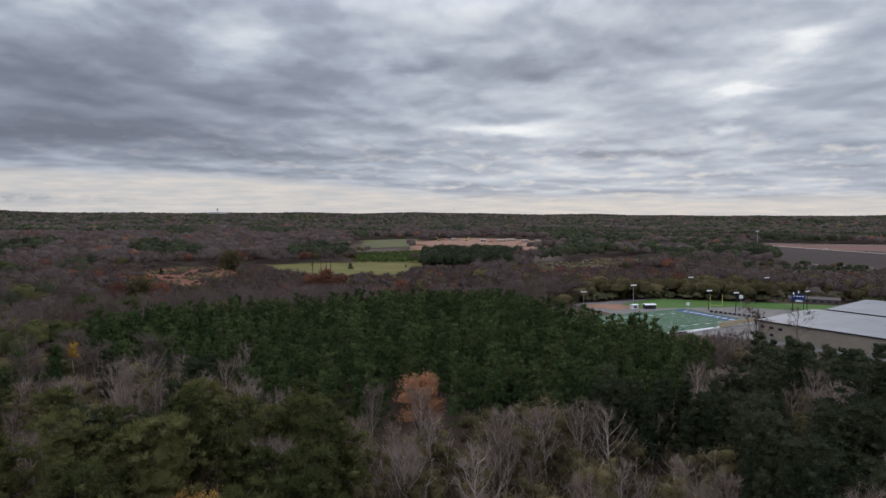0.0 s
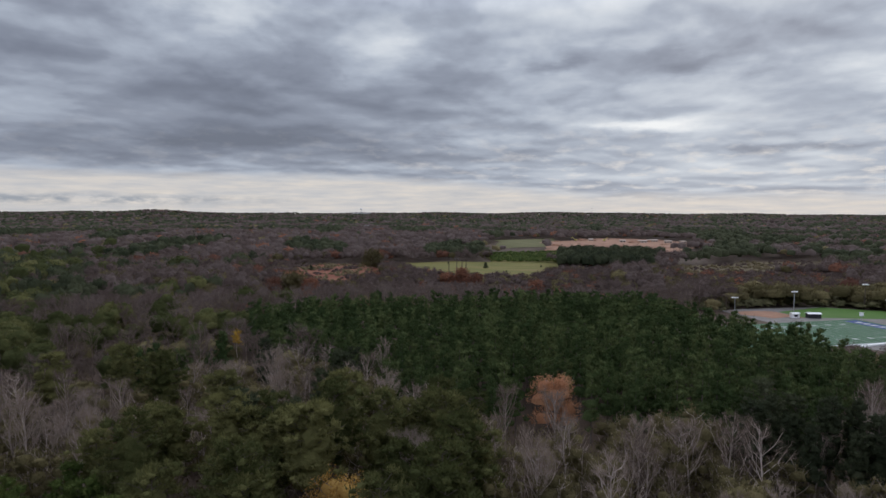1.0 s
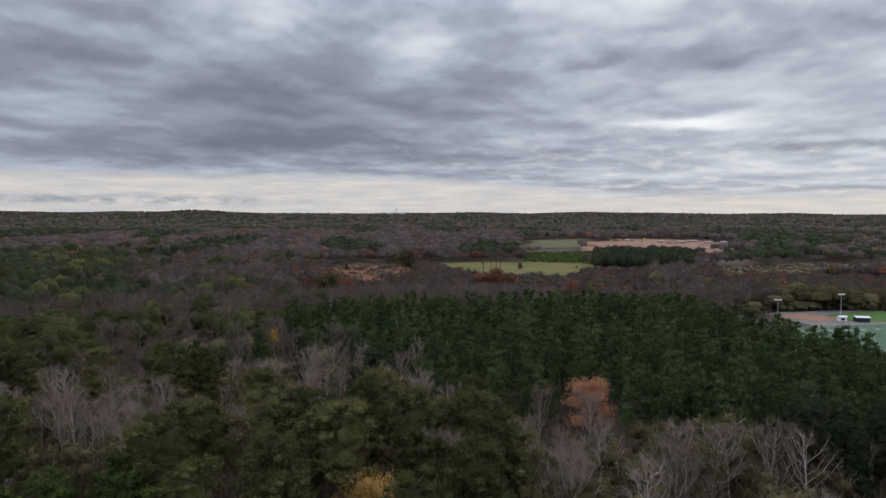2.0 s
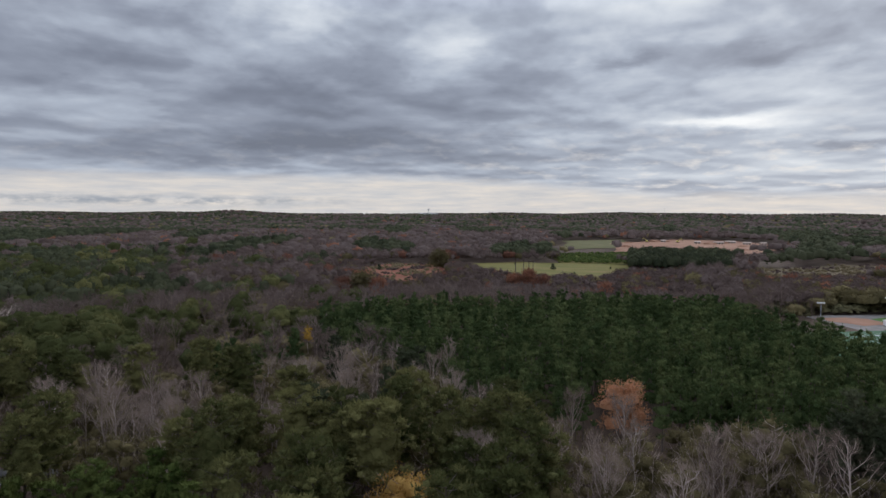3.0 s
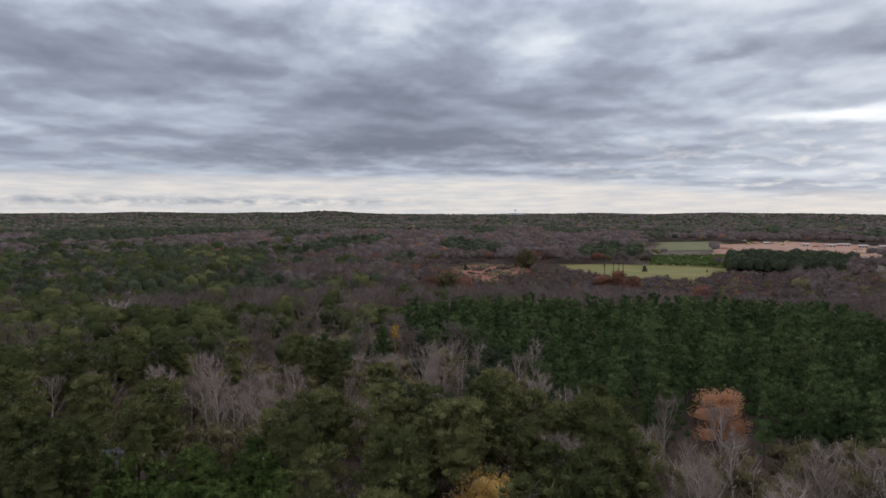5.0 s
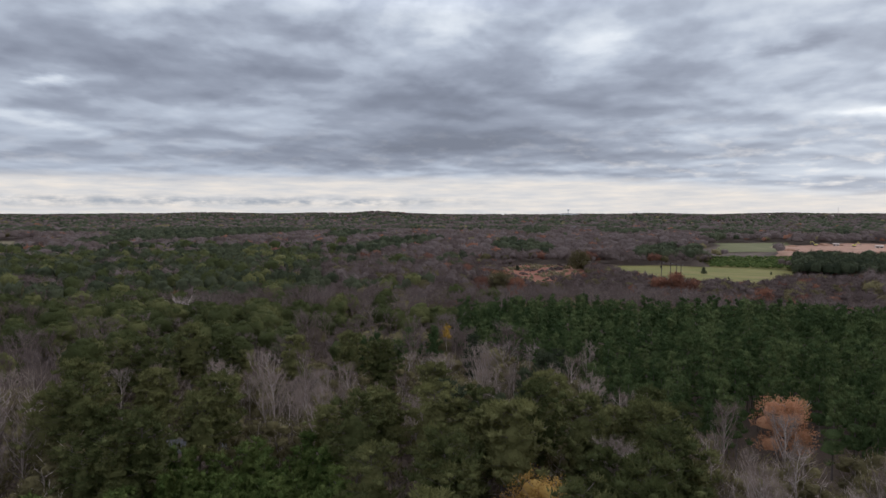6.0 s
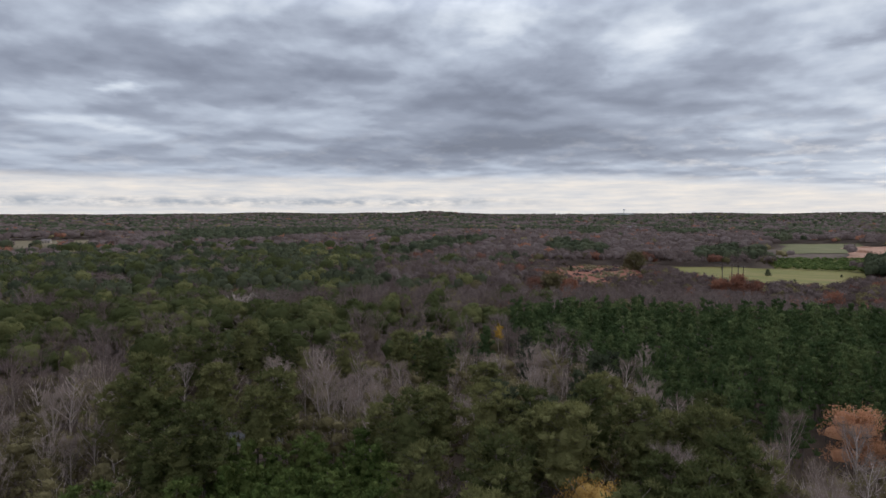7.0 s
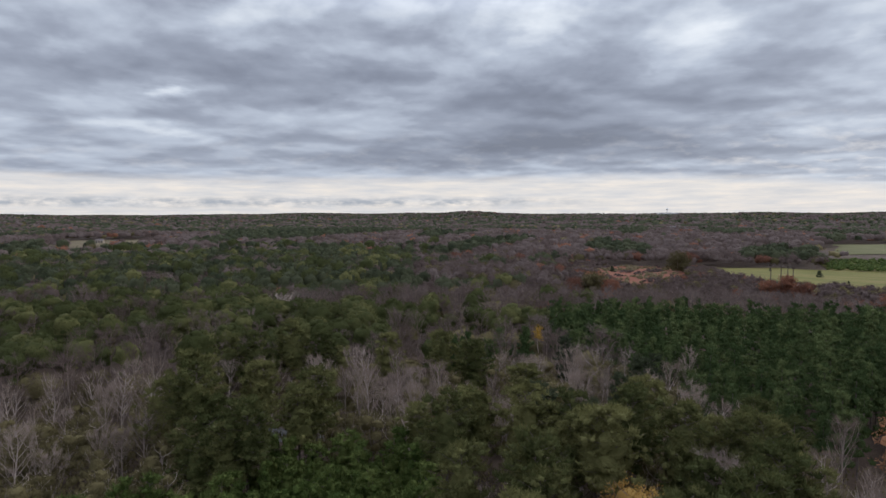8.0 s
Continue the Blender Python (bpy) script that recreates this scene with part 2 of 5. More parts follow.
WALL = surface("tan_wall_panel", [(.23, .19, .145), (.28, .235, .18), (.33, .28, .215)], 0.15, 0.8)
DARK = surface("dark_metal", [(.02, .02, .022), (.035, .035, .04)], 0.5, 0.5)
STEEL = surface("galvanised_steel", [(.30, .31, .32), (.42, .43, .44)], 0.5, 0.45, metal=0.6)
YELLOWPAINT = surface("yellow_paint", [(.55, .48, .12), (.65, .58, .18)], 0.5, 0.5)
RUST = surface("weathered_brown_roof", [(.10, .08, .07), (.15, .125, .11)], 0.3, 0.8)
POLE = surface("weathered_pole_wood", [(.05, .04, .034), (.09, .07, .06)], 0.6, 0.9)
GLASS = surface("dark_window_glass", [(.03, .03, .035), (.05, .05, .055)], 0.5, 0.15)
WATER = surface("pond_water", [(.06, .058, .052), (.085, .082, .074)], 0.3, 0.22)


# ---- the lie of the land ----
def bend(a, b, v):
    t = np.clip((np.asarray(v, float) - a) / (b - a), 0, 1)
    return t * t * (3 - 2 * t)


def land(x, y):
    """Height of the ground: near flat by the fields, a creek bottom behind the planted pines, long ridges far off."""
    x, y = np.asarray(x, float), np.asarray(y, float)
    d = np.hypot(x, y)
    az = np.degrees(np.arctan2(-x, y))
    z = 1.6 * np.sin(x / 83.0 + 1.0) * np.sin(y / 97.0) * bend(60, 260, d) * bend(-16, -8, az)
    z = z - 7.0 * np.exp(-((d - 420) / 65.0) ** 2) * bend(-10, -3, az) * (1 - bend(50, 80, az))
    z = z + 4.0 * np.exp(-((d - 305) / 60.0) ** 2) * bend(-13, -6, az) * (1 - bend(18, 28, az))
    z = z + 7.0 * bend(760, 1050, d)
    z = z + 31.0 * bend(1200, 4700, d)
    far = bend(1300, 3000, d)
    z = z + far * (5.0 * np.sin(az / 7.0 + d / 610.0) + 3.5 * np.sin(az / 2.9 - d / 370.0 + 1.3) + 2.0 * np.sin(az / 1.3 + d / 900.0))
    z = z + 32.0 * np.exp(-((az - 37.4) / 5.6) ** 2 - ((d - 3300) / 500.0) ** 2)
    return z


def mesh_object(name, verts, faces, material, parent=None, label="", tint=None, smooth=False):
    """One mesh object from arrays."""
    me = bpy.data.meshes.new(name)
    verts, faces = np.asarray(verts, np.float32), np.asarray(faces, np.int32)
    k = faces.shape[1]
    me.vertices.add(len(verts))
    me.vertices.foreach_set("co", verts.ravel())
    me.loops.add(faces.size)
    me.loops.foreach_set("vertex_index", faces.ravel())
    me.polygons.add(len(faces))
    me.polygons.foreach_set("loop_start", np.arange(0, faces.size, k, dtype=np.int32))
    if tint is not None:
        me.attributes.new("tint", "FLOAT", "POINT").data.foreach_set("value", np.asarray(tint, np.float32))
    if smooth:
        me.polygons.foreach_set("use_smooth", np.ones(len(faces), bool))
    me.update(calc_edges=True)
    me.materials.append(material)
    ob = new(name, me)
    if parent:
        ob.parent = parent
    if label:
        tagged(ob, label)
    return ob


def part(name, bm, material, parent, label=""):
    me = bpy.data.meshes.new(name)
    bm.to_mesh(me)
    bm.free()
    me.materials.append(material)
    ob = new(name, me)
    ob.parent = parent
    if label:
        tagged(ob, label)
    return ob


def build_ground():
    radii = np.concatenate([[0.0002], np.linspace(20, 300, 24), np.geomspace(310, 7000, 100)])
    angles = np.radians(np.concatenate([np.linspace(-45, 85, 230), np.linspace(85, 315, 50)[1:-1]]))
    r, a = np.meshgrid(radii, angles, indexing="ij")
    x, y = 0.37 - r * np.sin(a), r * np.cos(a) - 0.61
    v = np.stack([x, y, land(x, y)], -1).reshape(-1, 3)
    n, m = len(radii), len(angles)
    i, j = np.meshgrid(np.arange(n - 1), np.arange(m), indexing="ij")
    k = (j + 1) % m
    f = np.stack([i * m + j, i * m + k, (i + 1) * m + k, (i + 1) * m + j], -1).reshape(-1, 4)
    ob = mesh_object("ground", v, f, LITTER)
    ob.data.polygons.foreach_set("use_smooth", np.ones(len(f), bool))
    tagged(ob, "brown leaf-littered woodland ground rolling to the horizon", "ground", kind="structure")


build_ground()


def inside(x, y, ring):
    x, y = np.asarray(x, float), np.asarray(y, float)
    hit = np.zeros(np.broadcast(x, y).shape, bool)
    for (ax, ay), (bx, by) in zip(ring, ring[1:] + ring[:1]):
        cross = ((ay > y) != (by > y)) & (x < (bx - ax) * (y - ay) / ((by - ay) or 1e-9) + ax)
        hit ^= cross
    return hit


def wavy(ring, step, much, seed):
    """The outline with its sides broken into short, uneven steps."""
    rng = np.random.default_rng(seed)
    out = []
    for (ax, ay), (bx, by) in zip(ring, ring[1:] + ring[:1]):
        n = max(1, int(math.hypot(bx - ax, by - ay) / step))
        for i in range(n):
            t = i / n
            out.append((ax + (bx - ax) * t + rng.normal(0, much), ay + (by - ay) * t + rng.normal(0, much)))
    return out


def sheet(name, ring, material, lift, label, category, step=12.0, much=0.0, seed=1, kind="structure"):
    """A stretch of ground cover that lies on the land."""
    ring = wavy(ring, step, much, seed)
    bm = bmesh.new()
    vs = [bm.verts.new((x, y, 0)) for x, y in ring]
    bm.faces.new(vs)
    bmesh.ops.triangulate(bm, faces=bm.faces[:])
    for _ in range(4):
        long = [e for e in bm.edges if e.calc_length() > step * 1.6]
        if not long:
            break
        bmesh.ops.subdivide_edges(bm, edges=long, cuts=1)
        bmesh.ops.triangulate(bm, faces=bm.faces[:])
    bmesh.ops.recalc_face_normals(bm, faces=bm.faces[:])
    for v in bm.verts:
        v.co.z = float(land(v.co.x, v.co.y)) + lift
    if sum(f.normal.z for f in bm.faces) < 0:
        bmesh.ops.reverse_faces(bm, faces=bm.faces[:])
    me = bpy.data.meshes.new(name)
    bm.to_mesh(me)
    bm.free()
    me.materials.append(material)
    return tagged(new(name, me), label, category, kind=kind)


RED = [(-300, 600), (-290, 640), (-215, 690), (-205, 600), (-170, 520), (-188, 440), (-240, 490)]
PASTURE = [(-226, 685), (-150, 724), (-57, 730), (-5, 690), (-40, 540), (-109, 524), (-155, 572)]
STRIP = [(-128, 842), (-19, 876), (-9, 716), (-103, 725)]
PALE = [(-150, 1120), (-50, 1240), (-30, 975), (-118, 918)]
SITE = [(-64, 1086), (40, 1250), (150, 1230), (205, 1079), (139, 901), (-39, 869)]
TAN = [(100, 700), (190, 790), (290, 810), (230, 650), (96, 585)]
FARM = [(500, 1110), (780, 1060), (900, 700), (464, 610), (400, 690)]
SCHOOL = [(85, 405), (150, 430), (262, 400), (380, 330), (330, 180), (236, 166), (191, 226), (146, 289), (126, 300)]
CLEARING = [(-1010, 455), (-985, 350), (-1180, 330), (-1270, 400), (-1190, 560), (-1130, 520)]
POND = [(-152, 88), (-149, 96), (-142, 99), (-135, 104), (-127, 101), (-131, 94), (-138, 91), (-144, 86)]
sheet("red_field", RED, REDFIELD, 0.5, "rust-red broom sedge field with pale tussocks", "field", 20, 4, 2)
sheet("pasture", PASTURE, GRASS, 0.5, "yellow-green open pasture beside the woods", "pasture", 20, 3, 3)
sheet("green_strip", STRIP, GRASS, 0.5, "green strip of rough grass under young planting", "field", 25, 3, 4)
sheet("pale_pasture", PALE, PALEGRASS, 0.7, "pale olive pasture on the rise", "pasture", 30, 3, 5)
sheet("building_site_ground", SITE, CLAY, 0.8, "bare pinkish clay of a cleared building site", "building site", 30, 6, 6)
sheet("dry_meadow", TAN, TANGRASS, 0.5, "dry tan meadow between bare trees", "meadow", 20, 4, 7)
sheet("ploughed_field", FARM, PLOUGH, 0.5, "dark brown ploughed field", "field", 30, 0, 8)
sheet("red_earth_bank", [(515, 1085), (760, 1040), (700, 830), (590, 880), (540, 1000)], REDEARTH, 0.9, "bare reddish earth of the upper field", "field", 30, 0, 12)


def ribbon(name, line, wide, material, lift, label, category="road"):
    """A road that follows the land along a line."""
    pts = []
    for (ax, ay), (bx, by) in zip(line, line[1:]):
        n = max(2, int(math.hypot(bx - ax, by - ay) / 12))
        pts += [(ax + (bx - ax) * i / n, ay + (by - ay) * i / n) for i in range(n)]
    pts = np.array(pts + [line[-1]], float)
    way = np.gradient(pts, axis=0)
    way /= np.linalg.norm(way, axis=1, keepdims=True)
    side = np.stack([-way[:, 1], way[:, 0]], 1) * wide / 2
    rows = np.stack([pts + side, pts - side], 1)
    z = land(pts[:, 0], pts[:, 1])[:, None] + lift + np.zeros((1, 2))
    v = np.concatenate([rows, z[..., None]], -1).reshape(-1, 3)
    i = np.arange(len(pts) - 1) * 2
    tagged(mesh_object(name, v, np.stack([i, i + 1, i + 3, i + 2], 1), material), label, category, kind="structure")


ribbon("farm_road", [(505, 1050), (545, 985), (570, 880), (605, 790), (640, 690)], 9, TRACK, 1.3, "pale dirt road across the ploughed field")
ribbon("field_edge_road", [(505, 1092), (600, 1085), (780, 1035)], 8, TRACK, 1.3, "pale dirt road along the far wood's edge")
ribbon("lower_farm_track", [(425, 720), (455, 690), (500, 630)], 4, TRACK, 1.0, "narrow pale farm track")
sheet("school_ground", SCHOOL, CONCRETE, 0.10, "pale gravel and concrete ground of the sports site", "yard", 20, 0, 9)
sheet("pond", POND, WATER, 0.15, "grey reflecting pond among the trees", "pond", 6, 1, 10)
sheet("practice_field", [(126, 384), (118, 402), (150, 428), (205, 416), (262, 399), (246, 370), (190, 391)], LAWN, 0.16, "bright green grass practice field", "sports field", 15, 0, 11)

sheet("clay_yard", [(88, 403), (116, 402), (124, 383), (108, 376), (96, 388)], CLAY, 0.2, "bare orange clay bank beside the sports yard", "yard", 8, 1, 14)


# ---- trees ----
def join_tris(items):
    vs, fs, n = [], [], 0
    for v, f in items:
        vs.append(v)
        fs.append(f + n)
        n += len(v)
    return np.concatenate(vs), np.concatenate(fs)


def tube(points, radii, sides=4):
    """A tapered limb along points."""
    points, radii = np.asarray(points, float), np.asarray(radii, float)
    way = np.gradient(points, axis=0)
    way /= np.linalg.norm(way, axis=1, keepdims=True) + 1e-9
    side = np.cross(way, np.where(np.abs(way[:, 2:]) > 0.9, (1.0, 0, 0), (0, 0, 1.0)))
    side /= np.linalg.norm(side, axis=1, keepdims=True) + 1e-9
    other = np.cross(way, side)
    a = np.arange(sides) * 2 * math.pi / sides
    v = points[:, None] + radii[:, None, None] * (np.cos(a)[None, :, None] * side[:, None] + np.sin(a)[None, :, None] * other[:, None])
    n = len(points)
    i, j = np.meshgrid(np.arange(n - 1), np.arange(sides), indexing="ij")
    k = (j + 1) % sides
    q = np.stack([i * sides + j, i * sides + k, (i + 1) * sides + k, (i + 1) * sides + j], -1).reshape(-1, 4)
    return v.reshape(-1, 3), np.concatenate([q[:, [0, 1, 2]], q[:, [0, 2, 3]]])


def blades(rng, at, way, count, length, width, spread):
    """Sprays of slim triangles: at each place, count blades that fan out along way."""
    at, way = np.repeat(at, count, 0), np.repeat(way, count, 0)
    n = len(at)
    way = way + rng.normal(0, spread, (n, 3))
    way /= np.linalg.norm(way, axis=1, keepdims=True) + 1e-9
    side = np.cross(way, rng.normal(0, 1, (n, 3)))
    side /= np.linalg.norm(side, axis=1, keepdims=True) + 1e-9
    ln = length * rng.uniform(0.6, 1.3, (n, 1))
    w = width * rng.uniform(0.6, 1.3, (n, 1))
    base = at + rng.normal(0, length * 0.15, (n, 3))
    v = np.stack([base - side * w * 0.5, base + side * w * 0.5 + way * ln * 0.15, base + way * ln], 1).reshape(-1, 3)
    return v, np.arange(3 * n).reshape(-1, 3)


def pine_tufts(rng, h, r, low, branches, per, cone):
    """Places and directions of the needle tufts of a pine: boughs in loose whorls from low * h to the top."""
    at, way, boughs = [], [], []
    for b in range(branches):
        f = (b + rng.uniform(0, 1)) / branches
        zf = low + (1 - low) * f
        prof = (1 - f) ** 0.75 * 1.05 + 0.10 if cone else math.sqrt(max(0.03, 1 - (max(0, f - 0.3) / 0.72) ** 2)) * (0.62 + 0.38 * min(1, f / 0.3))
        ln = r * prof * rng.uniform(0.65, 1.12)
        a = b * 2.4 + rng.uniform(-0.5, 0.5)
        out = np.array([math.cos(a), math.sin(a), 0.0])
        rise = rng.uniform(0.05, 0.35) + 0.35 * f
        start = np.array([0, 0, zf * h - 0.10 * ln])
        tip = start + out * ln + np.array([0, 0, rise * ln])
        boughs.append((start, tip))
        t = rng.uniform(0.35, 1.0, per) ** 0.8
        p = start + (tip - start) * t[:, None] + rng.normal(0, 0.16 * ln * 0.6 + 0.12, (per, 3)) * (1, 1, 0.6)
        at.append(p)
        way.append(np.tile(out * 0.6 + np.array([0, 0, 0.7]), (per, 1)))
    n = per
    at.append(np.array([0, 0, h * 0.985]) + rng.normal(0, 0.22 * r, (n, 3)) * (1, 1, 0.5))
    way.append(np.tile([0, 0, 1.0], (n, 1)))
    return np.concatenate(at), np.concatenate(way), boughs


def cushion(rng, sides, rings):
    """A lumpy leaf cushion of about unit size."""
    v = [(rng.normal(0, 0.12), rng.normal(0, 0.12), rng.uniform(0.85, 1.1))]
    for i in range(1, rings + 1):
        e = 2.0 * i / rings
        for j in range(sides):
            a, k = (j + 0.5 * (i % 2)) * 2 * math.pi / sides, rng.uniform(0.72, 1.22)
            v.append((math.cos(a) * math.sin(e) * k, math.sin(a) * math.sin(e) * k, math.cos(e) * k))
    f = [(0, 1 + j, 1 + (j + 1) % sides) for j in range(sides)]
    for i in range(rings - 1):
        o = 1 + i * sides
        for j in range(sides):
            k = (j + 1) % sides
            f += [(o + j, o + sides + j, o + sides + k), (o + j, o + sides + k, o + k)]
    return np.array(v, float), np.array(f)


def cushions(rng, at, wide, tall, sides=6, rings=2):
    """Leaf cushions at places, each turned and shaped by chance."""
    kinds = [cushion(rng, sides, rings) for _ in range(6)]
    n = len(at)
    pick, a = rng.integers(0, 6, n), rng.uniform(0, 6.283, n)
    v = np.stack([k[0] for k in kinds])[pick]
    c, s = np.cos(a)[:, None], np.sin(a)[:, None]
    out = np.stack([(v[..., 0] * c - v[..., 1] * s) * wide[:, None], (v[..., 0] * s + v[..., 1] * c) * wide[:, None], v[..., 2] * tall[:, None]], -1) + at[:, None]
    m = v.shape[1]
    return out.reshape(-1, 3), (kinds[0][1][None] + (np.arange(n) * m)[:, None, None]).reshape(-1, 3)


def foliage(rng, at, size, flat, sprays, length, slim, sides=6, rings=2, rise=0.45):
    """Leaf cushions with loose sprays standing out of them."""
    n = len(at)
    wide = size * rng.uniform(0.65, 1.3, n)
    tall = wide * flat * rng.uniform(0.8, 1.2, n)
    bits = [cushions(rng, at, wide, tall, sides, rings)]
    if sprays:
        u = rng.normal(0, 1, (n * sprays, 3))
        u[:, 2] = np.abs(u[:, 2]) * 0.9 - 0.2
        u /= np.linalg.norm(u, axis=1, keepdims=True)
        w, t = np.repeat(wide, sprays), np.repeat(tall, sprays)
        p = np.repeat(at, sprays, 0) + u * np.stack([w, w, t], 1) * 0.86
        bits.append(blades(rng, p, u * 0.7 + (0, 0, rise), 1, length, length * slim, 0.35))
    return join_tris(bits)


def pine(seed, h, r, low, branches, per, size, sprays, length, cone=False, boughs_shown=True, sides=6, flat=0.62):
    """A pine: trunk, boughs in loose whorls, and needle cushions along their outer halves."""
    rng = np.random.default_rng(seed)
    at, _, boughs = pine_tufts(rng, h, r, low, branches, per, cone)
    at[:, 2] = np.minimum(at[:, 2], h * 1.02)
    crown = foliage(rng, at, size, 1.05 if cone else flat, sprays, length, 0.3, sides, rise=1.1 if cone else 0.5)
    # the shaded inside of the crown
    n = 5 if boughs_shown else 3
    z = np.linspace(low + 0.12, 0.78, n)
    hub = np.stack([rng.normal(0, 0.08 * r, n), rng.normal(0, 0.08 * r, n), z * h], 1)
    inner = r * (0.62 * (1 - (z - low) / (1 - low)) + 0.10 if cone else 0.50 * np.sqrt(1.02 - ((z - low) / (1 - low)) ** 2))
    crown = join_tris([crown, cushions(rng, hub, inner, np.maximum(inner * 0.8, 0.4 * (0.68 - low) * h / n), sides)])
    lean = rng.normal(0, 0.012, 2)
    zs = np.array([-0.5, h * 0.25, h * 0.6, h * 0.96])
    trunk = [tube(np.stack([zs * lean[0], zs * lean[1], zs], 1), np.array([0.020, 0.016, 0.011, 0.003]) * h * 0.8, 6)]
    if boughs_shown:
        trunk += [tube([s, (s + t) / 2 - (0, 0, 0.1), t], [0.07, 0.05, 0.02], 3) for s, t in boughs]
    return join_tris(trunk), crown


def bare(seed, h, r, low, limbs, subs, twigs, upright=0.6, twig=1.1, thick=0.045, fine=0.05):
    """A leafless tree: trunk, rising limbs, branches, and fine twigs."""
    rng = np.random.default_rng(seed)
    wood, at, way = [], [], []
    zs = np.array([-0.5, 0.3 * h, 0.55 * h, 0.8 * h, h * 0.97])
    mid = np.cumsum(np.vstack([[0, 0], rng.normal(0, 0.018 * h, (4, 2))]), 0)
    rad = np.array([0.013, 0.010, 0.0075, 0.004, 0.001]) * h
    line = np.column_stack([mid, zs])
    wood.append(tube(line, rad, 5))
    for b in range(limbs):
        f = (b + rng.uniform(0, 1)) / limbs
        z0 = h * (low + (0.93 - low) * f)
        o = np.array([np.interp(z0, zs, line[:, 0]), np.interp(z0, zs, line[:, 1]), z0])
        a = b * 2.4 + rng.uniform(-0.6, 0.6)
        out = np.array([math.cos(a), math.sin(a), 0.0])
        ln = r * (1.15 - 0.75 * f) * rng.uniform(0.75, 1.15)
        rise = upright * rng.uniform(0.7, 1.4)
        tip = o + out * ln + np.array([0, 0, rise * ln + 0.3 * ln])
        tip[2] = min(tip[2], h * rng.uniform(0.93, 1.03))
        elbow = o + (tip - o) * 0.5 + out * 0.12 * ln - np.array([0, 0, 0.06 * ln]) + rng.normal(0, 0.04 * ln, 3)
        wood.append(tube([o, elbow, tip], [thick * 1.5 * (1.2 - 0.6 * f), thick, 0.012], 3))
        for s in range(subs):
            t = rng.uniform(0.25, 1.0)
            p = o + (elbow - o) * t * 2 if t < 0.5 else elbow + (tip - elbow) * (t - 0.5) * 2
            d = (tip - o) / (np.linalg.norm(tip - o) + 1e-9) + rng.normal(0, 0.45, 3) + np.array([0, 0, 0.25])
            q = p + d / np.linalg.norm(d) * ln * rng.uniform(0.3, 0.55)
            wood.append(tube([p, q], [thick * 0.6, 0.012], 3))
            u = rng.uniform(0.2, 1.0, twigs)
            at.append(p + (q - p) * u[:, None])
            way.append(np.tile(d / np.linalg.norm(d) * 0.7 + np.array([0, 0, 0.3]), (twigs, 1)))
    crown = blades(rng, np.concatenate(at), np.concatenate(way), 1, twig, fine, 0.5)
    return join_tris(wood), crown


def leafy(seed, h, r, low, limbs, subs, leaves, size):
    """A broadleaf with thinning foliage in uneven lobes."""
    rng = np.random.default_rng(seed)
    wood, _ = bare(seed, h, r, low, limbs, max(1, subs // 2), 1, 0.9, 0.5)
    n = limbs * subs * leaves
    top, lobes = h * (1 - low), 9
    a = np.arange(lobes) * 2.4 + rng.uniform(-0.5, 0.5, lobes)
    f = np.linspace(0.98, 0.12, lobes)
    off = r * 0.58 * np.sqrt(np.maximum(0.02, 1 - (1.7 * f - 0.8) ** 2 * 0.95)) * rng.uniform(0.55, 1.15, lobes)
    hub = np.stack([np.cos(a) * off, np.sin(a) * off, h - top * (0.12 + 0.85 * (1 - f))], 1)
    wide = r * rng.uniform(0.42, 0.58, lobes)
    which = rng.integers(0, lobes, n // 6 + 1)
    u = rng.normal(0, 1, (len(which), 3))
    u[:, 2] = np.abs(u[:, 2]) - 0.25
    u /= np.linalg.norm(u, axis=1, keepdims=True)
    p = hub[which] + u * (wide[which] * rng.uniform(0.5, 1.1, len(which)))[:, None] * (1, 1, 0.8)
    p[:, 2] = np.minimum(p[:, 2], h * 1.03)
    at = np.repeat(p, 6, 0) + rng.normal(0, size * 0.8, (len(p) * 6, 3))
    crown = blades(rng, at, np.repeat(u * 0.5 + (0, 0, 0.5), 6, 0), 1, size, size * 0.55, 0.7)
    return wood, join_tris([crown, cushions(rng, hub, wide * 0.62, wide * 0.5)])


def dome(rng, h, r, low, sides, rings):
    """A lumpy mound."""
    v = [(0, 0, h)]
    for i in range(1, rings + 1):
        e = i / rings * (1.75 if rings > 1 else 1.3)
        for j in range(sides):
            a = (j + 0.5 * (i % 2)) * 2 * math.pi / sides
            k = rng.uniform(0.78, 1.15)
            top = h * (1 - low)
            v.append((math.cos(a) * math.sin(e) * r * k, math.sin(a) * math.sin(e) * r * k, h - top * 0.55 + math.cos(e) * top * 0.55 * k))
    f = [(0, 1 + j, 1 + (j + 1) % sides) for j in range(sides)]
    for i in range(rings - 1):
        o = 1 + i * sides
        for j in range(sides):
            k = (j + 1) % sides
            f += [(o + j, o + sides + j, o + sides + k), (o + j, o + sides + k, o + k)]
    return np.array(v, float), np.array(f)


